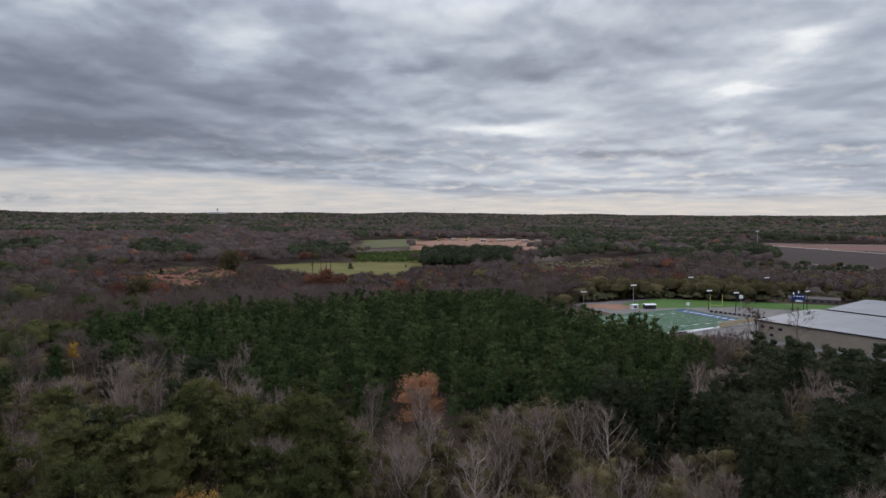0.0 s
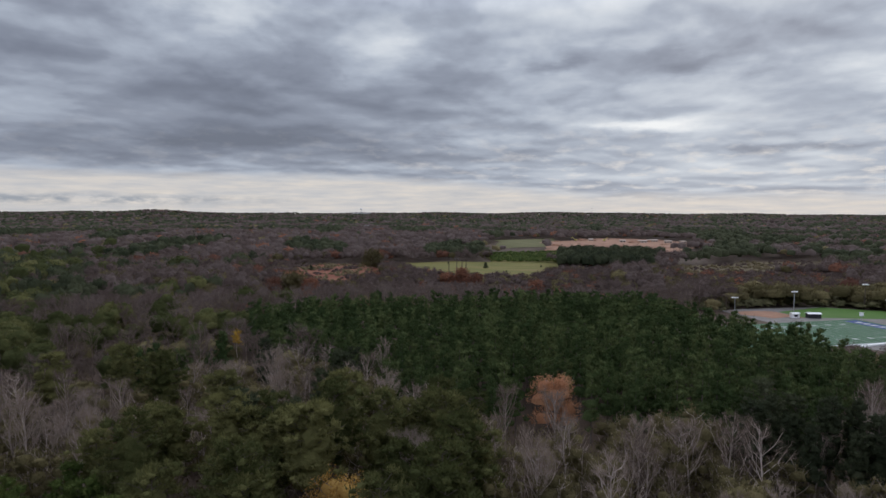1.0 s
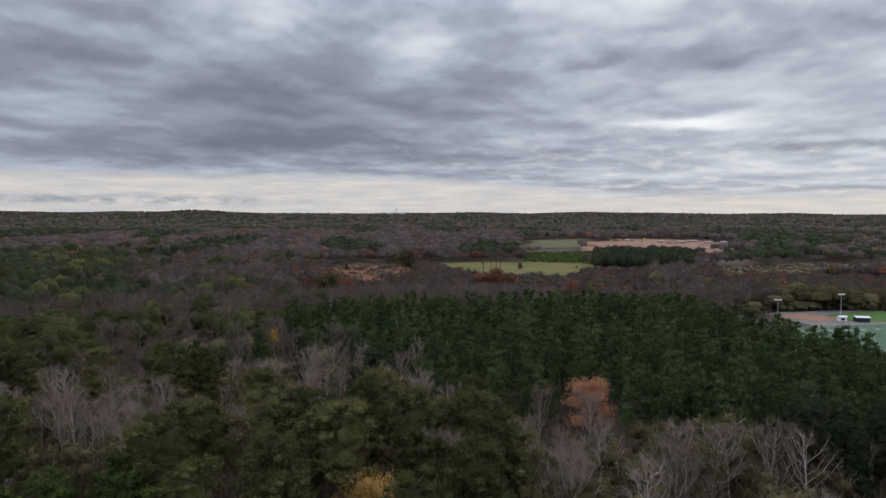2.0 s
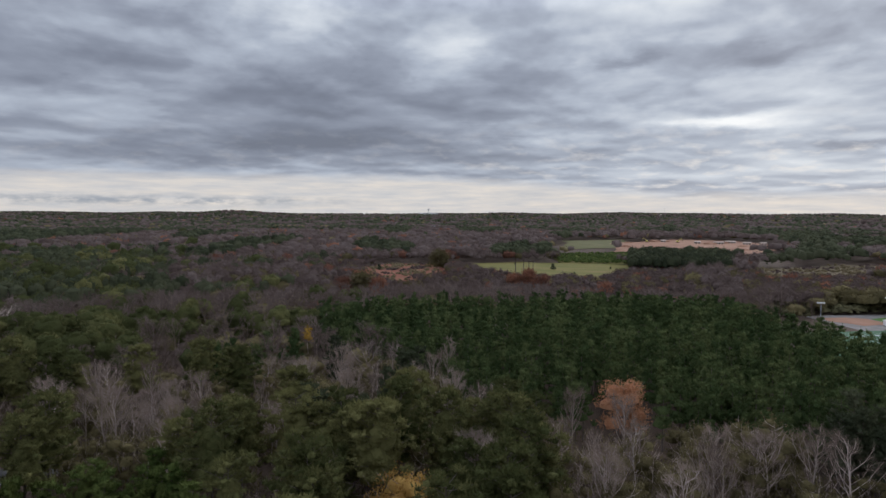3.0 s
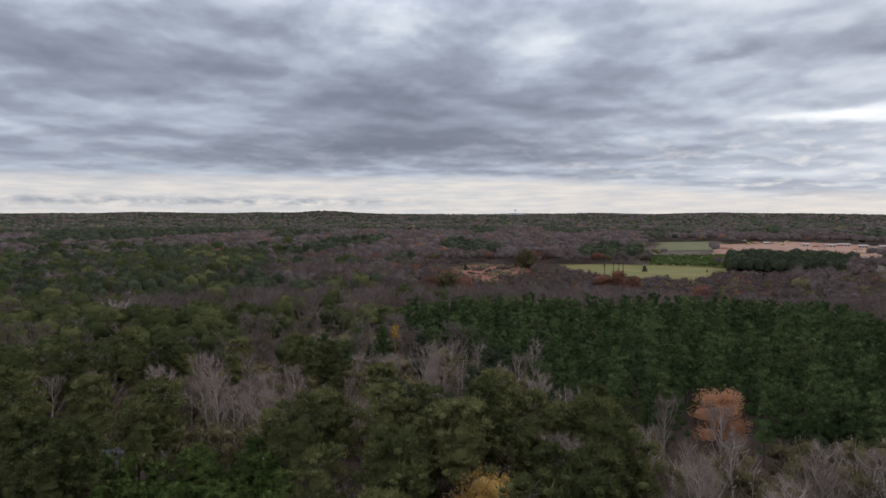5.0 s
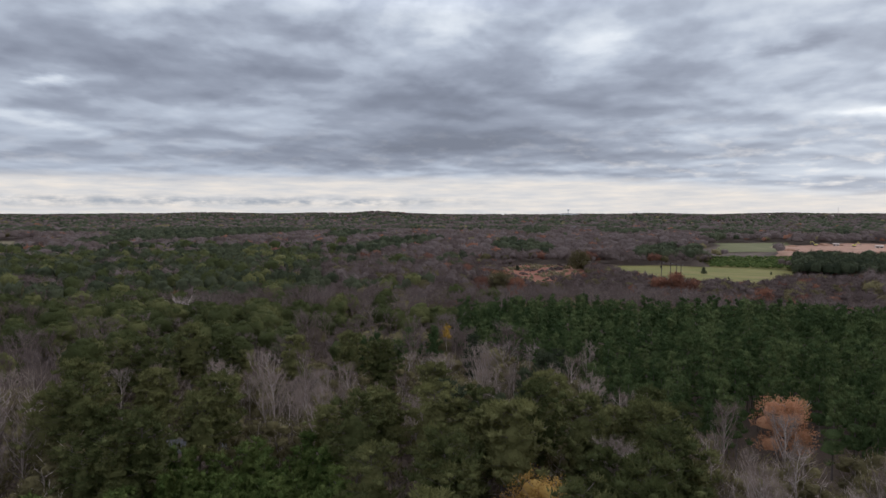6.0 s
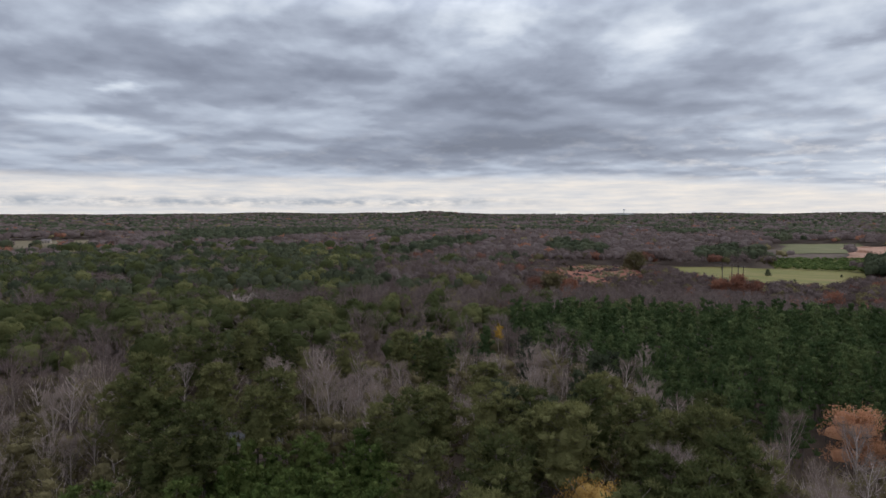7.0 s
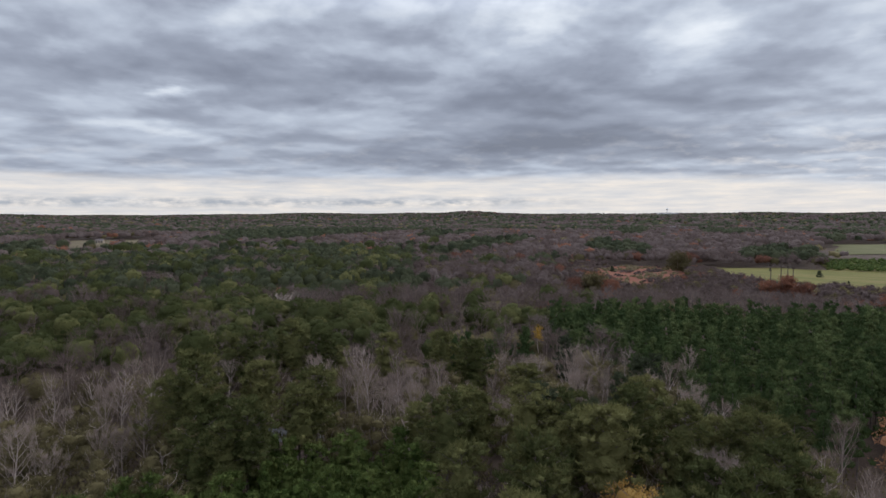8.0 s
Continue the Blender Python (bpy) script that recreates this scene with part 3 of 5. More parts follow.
def far_crown(seed, h, r, low, lobes, sprays, length, slim=0.2, sides=5, fill=0.5, mass=1.0):
    """The crown of a tree far off: uneven leafy lobes with loose sprays, and low growth under it."""
    rng = np.random.default_rng(seed)
    top = h * (1 - low)
    f = (np.arange(lobes) + 0.5) / lobes
    a = rng.uniform(0, 6.28) + np.arange(lobes) * 2.4 + rng.uniform(-0.4, 0.4, lobes)
    off = r * 0.72 * f ** 0.6 * rng.uniform(0.7, 1.2, lobes)
    hub = np.stack([np.cos(a) * off, np.sin(a) * off, h - top * (0.16 + 0.62 * f * rng.uniform(0.75, 1.15, lobes))], 1)
    size = r * fill * (4.0 / lobes) ** 0.35
    bits = [foliage(rng, hub, size, 0.72, sprays, length, slim, sides)]
    # the main mass, which closes the crown
    rings = 3 if lobes > 5 else 2
    bits.append(cushions(rng, np.array([[0.0, 0.0, h - top * 0.46]]), np.array([r * mass]), np.array([top * 0.33 * mass]), 7, rings))
    # ragged outer sprays over the whole crown
    n = lobes * sprays * 2 // 3
    u = rng.normal(0, 1, (n, 3))
    u[:, 2] = np.abs(u[:, 2]) * 0.8
    u /= np.linalg.norm(u, axis=1, keepdims=True)
    p = np.array([0, 0, h - top * 0.46]) + u * np.array([r * 0.95, r * 0.95, top * 0.33])
    bits.append(blades(rng, p, u * 0.6 + (0, 0, 0.6), 1, length * 1.15, length * slim, 0.45))
    return join_tris(bits)


def distant_crown(seed):
    """A clump of crowns on the far ridges."""
    rng = np.random.default_rng(seed)
    at = np.concatenate([rng.normal(0, 4.5, (2, 2)), rng.uniform(6, 9, (2, 1))], 1)
    return cushions(rng, at, rng.uniform(7, 9.5, 2), rng.uniform(6.5, 8.5, 2), 5, 2)


def scatter(rng, spacing, d0, d1, a0, a1, ragged=0.42):
    """Uneven places, about spacing apart, in a ring sector round the hovering spot."""
    xs = np.arange(-d1, d1, spacing)
    x, y = np.meshgrid(xs, xs)
    x, y = x.ravel(), y.ravel()
    x = x + rng.uniform(-ragged, ragged, x.size) * spacing
    y = y + rng.uniform(-ragged, ragged, x.size) * spacing
    d, az = np.hypot(x, y), np.degrees(np.arctan2(-x, y))
    ok = (d > d0) & (d < d1) & (az > a0) & (az < a1)
    return x[ok], y[ok]


def patchy(x, y, size, seed):
    """Slow chance field, 0 to 1, for stands of one kind."""
    rng = np.random.default_rng(seed)
    v = np.zeros(np.shape(x))
    for k in range(6):
        a, w, p = rng.uniform(0, 2 * math.pi), rng.uniform(0.6, 1.7) / size, rng.uniform(0, 6.28)
        v = v + np.sin((x * math.cos(a) + y * math.sin(a)) * w * 6.28 + p)
    return 0.5 + 0.5 * np.tanh(v / 2.0)


OPEN = [RED, PASTURE, STRIP, PALE, SITE, TAN, FARM, SCHOOL, POND, CLEARING]


def is_open(x, y):
    hit = np.zeros(np.shape(x), bool)
    for ring in OPEN:
        hit |= inside(x, y, ring)
    # the cleared edge before the building site, and before the far houses
    d, az = np.hypot(x, y), np.degrees(np.arctan2(-x, y))
    hit |= (d > 775) & (d < 900) & (az > -10.5) & (az < 3.2) | (d > 865) & (d < 1000) & (az > 3) & (az < 8.8)
    return hit | ((d > 900) & (d < 1090) & (az > 66) & (az < 73.5) & (np.sin(az * 3.1) > -0.6))


def planted_zone(d, az):
    """The stand of planted pines."""
    f = d * np.cos(np.radians(az))
    outer = 264 + 84 * np.exp(-((az + 0.5) / 12.0) ** 2) + 32 * np.exp(-((az - 22) / 8.0) ** 2) - 46 * bend(17, 24, -az)
    inner = 150 + 60 * bend(15, 29, az) + 50 * bend(19, 25, -az)
    return (az < 30.5) & (az > -24.5) & (f < outer) & (f > inner)


def kind_of(x, y, chance):
    """Which tree grows at a place: index into NAMES."""
    d, az = np.hypot(x, y), np.degrees(np.arctan2(-x, y))
    s1, s2, s3 = patchy(x, y, 90, 5), patchy(x, y, 60, 6), patchy(x, y, 300, 7)
    k = np.full(np.shape(x), 3)  # bare, grey-brown
    # mixed woods on the left
    left = (az > 43) & (d > 170)
    k = np.where(left & (d > 420) & (d < 900) & (az > 39) & (s1 > 0.22 + 0.3 * bend(700, 900, d)), 0, k)
    k = np.where(left & (d <= 420) & (az > 55) & (s1 > 0.30), 0, k)
    k = np.where(left & (d <= 420) & (az <= 55) & (s1 > 0.82), 0, k)
    k = np.where((az > 26) & (az <= 43) & (d > 240) & (s1 > 0.84), 0, k)
    k = np.where((az > 30) & (az < 41) & (d > 208) & (d < 240), 1, k)
    # far stands of dark pines, and autumn colour
    k = np.where((d > 760) & (d < 1400) & (s3 > 0.80), 2, k)
    stand = (d > 1000 + 34 * np.maximum(0, 54 - az)) & (d < 1560) & (az > 42.5) & (az < 60)
    k = np.where(stand, 2, k)
    k = np.where((d >= 1400) & (s3 > 0.28), 2, k)
    k = np.where((az < -4) & (d > 800) & (s3 > 0.42), 2, k)
    k = np.where((d > 1400) & (k == 0), 2, k)
    k = np.where((d > 1400) & (k == 2) & (s1 > 0.74) & ~stand, 3, k)
    k = np.where((az < 40) & (d > 700) & (k == 0), 3, k)
    k = np.where((az < -9) & (d > 690) & (d < 1000) & (s1 > 0.6), 2, k)
    k = np.where((az > -6.2) & (az < 1.6) & (d > 625) & (d < 770), 2, k)
    k = np.where((d > 640) & (d < 1500) & (s2 > 0.93) & (k == 3), 5, k)
    k = np.where((d > 380) & (d < 560) & (az > -2) & (az < 16) & (s2 > 0.84), 5, k)
    k = np.where((az < -11) & (az > -32) & (d > 432) & (d < 510), 6, k)
    # the near edge
    front = d <= np.where((az > 13) & (az < 36), 134, 150 + 25 * bend(20, 34, az))
    k = np.where(front & (az > 9), 0, k)
    k = np.where((d > 150) & (d <= 208) & (az >= 36) & (az < 64), np.where(s2 > 0.45, 0, 3), k)
    k = np.where((d > 134) & (d <= 215) & (az > 13) & (az < 36), np.where(chance > 0.80, 2, np.where(chance < 0.38, 6, 3)), k)
    k = np.where(front & (az <= 9) & (az > -27.5), 3, k)
    k = np.where((az <= -27) & (d < 258), np.where(s2 > 0.12, 2, 3), k)
    k = np.where((az <= -14) & (az > -29) & (d > 137) & (d < 258), np.where((s2 > 0.2) & ((d < 188) | (az > -22) | (az < -27.5)), 2, 3), k)
    k = np.where((az > 41) & (d < 150) & (az < 52) & (s2 < 0.4), 3, k)
    k = np.where((az > 50) & (az < 57.5) & (d > 150) & (d < 224), np.where(chance < 0.45, 0, 3), k)
    k = np.where((az > 46) & (az < 60) & (d >= 224) & (d < 300), 0, k)
    k = np.where((az > 64) & (d > 108) & (d < 232), np.where(chance > 0.9, 0, 3), k)
    k = np.where((az > 41) & (d < np.where(az < 58, 128, 116)), 4, k)
    k = np.where((k == 3) & (chance < np.where(front, 0.60, np.where(d > 640, 0.07, 0.2))), 6, k)
    k = np.where((k == 3) & (chance > 0.988) & (d > 300), 5, k)
    k = np.where((k == 0) & (chance > 0.90), 3, k)
    k = np.where((k == 0) & (chance < 0.10), 6, k)
    k = np.where((k == 2) & (chance > 0.93) & (d < 240), 3, k)
    k = np.where((k == 0) & (d > 420) & (chance > 0.3), 2, k)
    k = np.where(planted_zone(d, az), 1, k)
    return k


#        pine    planted  dark pine  bare  young pine  russet  olive
NAMES = ["pine", "plantation_pine", "dark_pine", "bare_tree", "young_pine", "russet_tree", "olive_tree"]
LEAF = [PINE, PLANTED, DARKPINE, TAUPE, YOUNG, RUSSET, OLIVE]
NEARLEAF = [PINE, PLANTED, DARKPINE, TWIG, YOUNG, RUSSET, OLIVE]
WOOD = [BARK, BARK, BARK, GREYBARK, BARK, GREYBARK, GREYBARK]
LABELS = [
    "tall green loblolly pine with a broad irregular crown", "dark green planted pine in a dense even stand",
    "dark green pine with a dense pointed crown", "leafless grey-brown hardwood with fine upright twigs",
    "bright green young pine with a bushy crown", "russet-leaved hardwood in late autumn", "thinning olive-brown hardwood in late autumn",
]


def near_shapes(i):
    """Three full shapes of a kind: (trunk, crown) each."""
    out = []
    for s in range(3):
        q = 100 * i + s
        if i == 0:
            out.append(pine(q, 21, (5.2, 6.0, 6.9)[s], (0.42, 0.36, 0.32)[s], 40, 3, 0.64, 20, 0.90, sides=5))
        elif i == 1:
            out.append(pine(q, (14, 15, 16)[s], (2.6, 3.0, 3.5)[s], 0.30, 15, 2, 0.52, 13, 0.85, True, False, 5))
        elif i == 2:
            out.append(pine(q, 18, (3.2, 3.7, 4.2)[s], 0.30, 25, 3, 0.56, 13, 0.85, s == 0, True, 5))
        elif i == 3:
            out.append(bare(q, 16, (3.0, 3.8, 4.6)[s], 0.24, 18, 5, 17, (2.2, 1.7, 1.3)[s], 1.1, 0.048, 0.045))
        elif i == 4:
            out.append(pine(q, 12, (2.5, 2.9, 3.3)[s], 0.20, 17, 3, 0.50, 11, 0.80, s == 0, True, 5))
        elif i == 5:
            out.append(leafy(q, 13, 4.0, 0.28, 12, 5, 14, 0.48))
        else:
            out.append(leafy(q, 12.5, 4.2, 0.10, 12, 5, 14, 0.46))
    return out


def middle_shapes(i, s):
    """A lighter crown for a tree some hundreds of metres off."""
    q = 500 + 10 * i + s
    if i == 3:
        wood, twigs = bare(q, 16, (3.6, 4.4, 5.2, 4.8)[s], 0.20, 11, 4, 14, (1.9, 1.4, 1.1, 1.2)[s], 1.4, 0.05, 0.085)
        return wood, twigs
    h = (19, 15, 17, 15, 12, 12, 11)[i]
    r = (5.8, 2.8, 4.2, 4, 3, 5.0, 4.8)[i]
    if i == 0:
        return far_crown(q, h, r, 0.25, 13, 13, 0.95, 0.30, fill=0.44, mass=0.85)
    if i in (1, 2):
        return pine(q, h, r, 0.28, 17, 2, 1.1 if i != 1 else 0.65, 11, 1.05, i != 0, False, 5, 0.75)[1]
    return far_crown(q, h, r, 0.15, 10, 16, 0.95, 0.28, fill=0.42)


def thing_tree(name, trunk, crown, wood, leaf, label, group=""):
    ob = new(name)
    mesh_object("trunk", *trunk, wood, ob)
    mesh_object("crown", *crown, leaf, ob, smooth=True)
    return tagged(ob, label, "tree", group)


def place(x, y, turn=0.0, size=1.0, sink=0.0):
    return pose(x, y, float(land(x, y)) - sink, 0, 0, turn) @ Matrix.Scale(size, 4)


def plant(ob, m):
    """A copy at m, with the size that m carries."""
    c = copy_thing(ob, m)
    c.matrix_basis = m
    return c


def spread(shapes, x, y, rng, height=(0.8, 1.2), squat=(0.9, 1.15), grow=None):
    """Many copies of shapes as one mesh: vertices, faces, tint."""
    vs, fs, ts, n = [], [], [], 0
    pick = rng.integers(0, len(shapes), len(x))
    z = land(x, y)
    for s, (v, f) in enumerate(shapes):
        q = np.flatnonzero(pick == s)
        if not len(q):
            continue
        a = rng.uniform(0, 6.283, len(q))
        sc = rng.uniform(*height, len(q)) * (1.0 if grow is None else grow[q])
        wd = sc * rng.uniform(*squat, len(q))
        c, si = np.cos(a)[:, None], np.sin(a)[:, None]
        px = (v[None, :, 0] * c - v[None, :, 1] * si) * wd[:, None] + x[q][:, None]
        py = (v[None, :, 0] * si + v[None, :, 1] * c) * wd[:, None] + y[q][:, None]
        pz = v[None, :, 2] * sc[:, None] + z[q][:, None]
        vs.append(np.stack([px, py, pz], -1).reshape(-1, 3))
        fs.append((f[None] + (np.arange(len(q)) * len(v))[:, None, None] + n).reshape(-1, 3))
        ts.append(np.repeat(rng.uniform(-0.5, 0.5, len(q)), len(v)))
        n += len(q) * len(v)
    return np.concatenate(vs), np.concatenate(fs), np.concatenate(ts)


# single trees that stand out: x, y, clear round them
LANDMARKS = [(-5, 149, 10), (252, 412, 20), (240, 420, 14), (266, 406, 14), (-205, 405, 20), (-93, 483, 9), (-80, 474, 7), (-104, 478, 7), (-32, 467, 7), (-190, 385, 12), (-198, 375, 8), (-6, 167, 11), (-56, 139, 7), (-118, 193, 6), (-62, 187, 5), (-59, 179, 6), (-124, 203, 4), (-92, 188, 7), (-40, 96, 8), (-67, 88, 3), (-112, 145, 9), (-79, 103, 8),
             (-26, 118, 7), (-85, 133, 6), (-140, 66, 5), (-137, 88, 6), (-176, 69, 5), (-100, 114, 3)]


def by_landmark(x, y):
    hit = np.zeros(np.shape(x), bool)
    for a, b, r in LANDMARKS:
        hit |= np.hypot(x - a, y - b) < r
    return hit


def lane(x, y):
    """A dark narrow opening between the large pines."""
    d, az = np.hypot(x, y), np.degrees(np.arctan2(-x, y))
    return ((az > 33.6) & (az < 35.6) & (d < 142)) | ((az > 18.5) & (az < 27.5) & (d < 99)) | ((az > 53.5) & (az < 61) & (d > 138) & (d < 178))


def build_brush(rng):
    """Low shrubs and saplings on the floor of the near woods."""
    x, y = scatter(rng, 3.1, 78, 235, -40, 80)
    d, az = np.hypot(x, y), np.degrees(np.arctan2(-x, y))
    ok = ~is_open(x, y) & ~planted_zone(d, az) & ~lane(x, y) & ((d < 150) | (rng.uniform(0, 1, x.size) < 0.6))
    x, y = x[ok], y[ok]
    pick = patchy(x, y, 25, 31) + rng.normal(0, 0.15, x.size)
    for name, mat, q, label in (("olive_brush", OLIVE, pick > 0.36, "olive and straw-coloured brush under the trees"), ("bare_brush", TAUPE, pick <= 0.36, "leafless brown brush under the trees")):
        shapes = []
        for n in range(4):
            r2 = np.random.default_rng(700 + n)
            u = r2.normal(0, 1, (34, 3))
            u[:, 2] = np.abs(u[:, 2])
            u /= np.linalg.norm(u, axis=1, keepdims=True)
            shapes.append(blades(r2, u * (2.0, 2.0, 5.0) * r2.uniform(0.5, 1, (34, 1)), u + (0, 0, 0.7), 1, 0.95, 0.30 if mat is OLIVE else 0.12, 0.5))
        v, f, t = spread(shapes, x[q], y[q], rng, (0.6, 1.5), (0.8, 1.3))
        tagged(mesh_object(name, v, f, mat, tint=t, smooth=True), label, "brush", kind="stuff")


def build_woods():
    rng = np.random.default_rng(11)
    near = [near_shapes(i) for i in range(7)]
    # ---- nearest ring: each tree a thing ----
    x, y = scatter(rng, 6.0, 74, 205, -38.5, 79)
    k = kind_of(x, y, rng.uniform(0, 1, x.size))
    yx, yy = scatter(rng, 4.1, 78, 130, 41, 79)
    yq = (kind_of(yx, yy, np.full(yx.size, 0.5)) == 4) & ~is_open(yx, yy) & ~by_landmark(yx, yy)
    keep = k != 4
    x, y, k = np.concatenate([x[keep], yx[yq]]), np.concatenate([y[keep], yy[yq]]), np.concatenate([k[keep], np.full(int(yq.sum()), 4)])
    ok = ~is_open(x, y) & (k != 1) & (rng.uniform(0, 1, x.size) < np.array([0.46, 1, 0.9, 0.55, 1, 1, 0.95])[k]) & ~by_landmark(x, y) & ~lane(x, y)
    x, y, k = x[ok], y[ok], k[ok]
    px, py = scatter(rng, 5.3, 140, 420, -26, 32)
    kp = planted_zone(np.hypot(px, py), np.degrees(np.arctan2(-px, py))) & ~is_open(px, py) & ~by_landmark(px, py)
    px, py = px[kp], py[kp]
    order = np.argsort(np.hypot(px, py))
    px, py = px[order], py[order]
    x, y, k = np.concatenate([x, px[:300]]), np.concatenate([y, py[:300]]), np.concatenate([k, np.full(300, 1)])
    deep = np.hypot(px, py) > 225
    far_planted = (px[deep], py[deep])
    px, py = px[~deep], py[~deep]
    rest = [(px[300:], py[300:], 1)]
    for i in range(7):
        q = np.flatnonzero(k == i)
        q = q[np.argsort(np.hypot(x[q], y[q]))]
        if len(q) > 300:
            rest.append((x[q[300:]], y[q[300:]], i))
            q = q[:300]
        firsts = []
        for n, j in enumerate(q):
            m = place(x[j], y[j], rng.uniform(0, 360), rng.uniform(0.74, 1.22))
            s = n % 3
            if n < 3:
                ob = thing_tree(NAMES[i], *near[i][s], WOOD[i], NEARLEAF[i], LABELS[i], "trees of the near woods")
                ob.matrix_basis = m
                firsts.append(ob)
            else:
                plant(firsts[s], m)
    for rx, ry, i in rest:
        v, f, t = spread([c for _, c in near[i]], rx, ry, rng)
        tagged(mesh_object(NAMES[i] + "_stand", v, f, LEAF[i], tint=t, smooth=True), "dense stand of " + ("planted pines with dark green crowns" if i == 1 else "trees at the edge of the woods"), "woods", kind="stuff")
    shapes = [pine(160 + n, (14, 15, 16)[n], (2.6, 3.0, 3.5)[n], 0.34, 8, 2, 0.62, 7, 1.15, True, False, 5)[1] for n in range(3)]
    v, f, t = spread(shapes, *far_planted, rng, (0.80, 1.08))
    tagged(mesh_object("plantation_pine_depth", v, f, PLANTED, tint=t, smooth=True), "deeper rows of planted pines with dark green crowns", "woods", kind="stuff")
    build_brush(rng)
    x, y = scatter(rng, 5.4, 205, 257, -37, -15)
    dd, aa = np.hypot(x, y), np.degrees(np.arctan2(-x, y))
    q = ~is_open(x, y) & ~planted_zone(dd, aa) & ((aa < -25) | (dd > 225) | (rng.uniform(0, 1, x.size) < 0.5)) & ~((aa > -27.5) & (aa < -21.8) & (dd > 212)) & ~((aa >= -21.8) & (dd > 236))
    v, f, t = spread([middle_shapes(2, n) for n in range(4)], x[q], y[q], rng, (0.55, 0.95), (0.95, 1.25))
    tagged(mesh_object("dark_pine_belt", v, f, DARKPINE, tint=t, smooth=True), "belt of dark pointed pines before the school hall", "woods", kind="stuff")
    # leafless trees between the pines and the sports yard
    x, y = scatter(rng, 4.6, 214, 292, -28, -20.5)
    dd, aa = np.hypot(x, y), np.degrees(np.arctan2(-x, y))
    q = ~is_open(x, y) & ~planted_zone(dd, aa) & ((aa > -27) | (dd < 250))
    shapes = [middle_shapes(3, n) for n in range(4)]
    for k, name, mat, label in ((0, "yard_edge_bare_tree_limbs", TWIG, "grey-beige limbs of leafless trees by the sports yard"), (1, "yard_edge_bare_tree_twigs", TAUPE, "taupe twigs of leafless trees by the sports yard")):
        v, f, t = spread([c[k] for c in shapes], x[q], y[q], np.random.default_rng(405), (0.36, 0.62), (0.9, 1.2))
        tagged(mesh_object(name, v, f, mat, tint=t, smooth=True), label, "woods", kind="stuff")
    # ---- middle and far woods ----
    for d0, d1, gap in ((205, 420, 8.4), (420, 760, 9.4), (760, 1500, 14.0)):
        x, y = scatter(rng, gap, d0, d1, -38.5, 79)
        k = kind_of(x, y, rng.uniform(0, 1, x.size))
        dd, aa = np.hypot(x, y), np.degrees(np.arctan2(-x, y))
        belt = (aa < -15) & (dd < 258) & ~((aa > -27.5) & (aa < -21.8) & (dd > 212))
        yard = belt | ((aa < -24) & (dd > 258) & (dd < 310)) | ((aa < -10) & (aa > -25) & (dd > 256) & (dd < 392))
        ok = ~is_open(x, y) & ~planted_zone(dd, aa) & ~by_landmark(x, y) & ~yard & ((k != 0) | (d0 > 400) | (rng.uniform(0, 1, x.size) < 0.9))
        x, y, k = x[ok], y[ok], k[ok]
        for i in (0, 1, 2, 3, 5, 6):
            q = k == i
            if not q.any():
                continue
            h = (20, 15, 18, 16, 12, 14, 13)[i]
            r = (5.0, 2.6, 3.8, 4.4, 3, 4.6, 4.6)[i]
            if d0 == 205:
                shapes = [middle_shapes(i, s) for s in range(4)]
            elif d0 == 420:
                shapes = [far_crown(900 + i * 10 + s, h, r * 1.2, 0.14, 5, 12 if i == 3 else 9, 2.0, 0.15 if i == 3 else 0.34, sides=4, fill=0.25 if i == 3 else 0.36, mass=0.72 if i == 3 else 1.0) for s in range(6)]
            else:
                shapes = [far_crown(1200 + i * 10 + s, h + 1, r * 1.55, 0.10, 2, 6, 2.9, 0.32, sides=4, fill=0.38) for s in range(6)]
            dq, aq = np.hypot(x[q], y[q]), np.degrees(np.arctan2(-x[q], y[q]))
            if d0 == 205 and i == 3:
                v, f, t = spread([w for w, _ in shapes], x[q], y[q], np.random.default_rng(404), (0.7, 1.2), (0.85, 1.3))
                tagged(mesh_object("far_bare_tree_limbs", v, f, TWIG, tint=t, smooth=True), "grey-beige trunks and limbs of leafless woods", "woods", kind="stuff")
                v, f, t = spread([c for _, c in shapes], x[q], y[q], np.random.default_rng(404), (0.7, 1.2), (0.85, 1.3))
                tagged(mesh_object("far_bare_tree_woods", v, f, TAUPE, tint=t, smooth=True), "taupe twigs of leafless woods in the middle distance", "woods", kind="stuff")
                continue
            low = ((dq > 560) & (dq < 810) & (aq < -26)) | ((dq > 380) & (dq < 700) & (aq > -3) & (aq < 29)) | ((dq > 470) & (dq < 640) & (aq > -21) & (aq < -7))
            v, f, t = spread(shapes, x[q], y[q], rng, (0.75, 1.2), (0.9, 1.2), np.where(low, 0.5, 1.0))
            tagged(mesh_object("far_" + NAMES[i] + "_woods", v, f, LEAF[i], tint=t, smooth=True), ("evergreen" if i in (0, 2) else "bare and autumn-coloured") + " woods in the middle distance", "woods", kind="stuff")
    # low scrub wood before the fields, and the close clump of dark pines by the building site
    x, y = scatter(rng, 6.0, 385, 690, -21, 29)
    dd, aa = np.hypot(x, y), np.degrees(np.arctan2(-x, y))
    ok = ~is_open(x, y) & ~planted_zone(dd, aa) & ~by_landmark(x, y) & ((aa > -7) | (dd > 480)) & (dd > 400 + 12 * patchy(x, y, 60, 12))
    x, y, pick = x[ok], y[ok], rng.uniform(0, 1, int(ok.sum()))
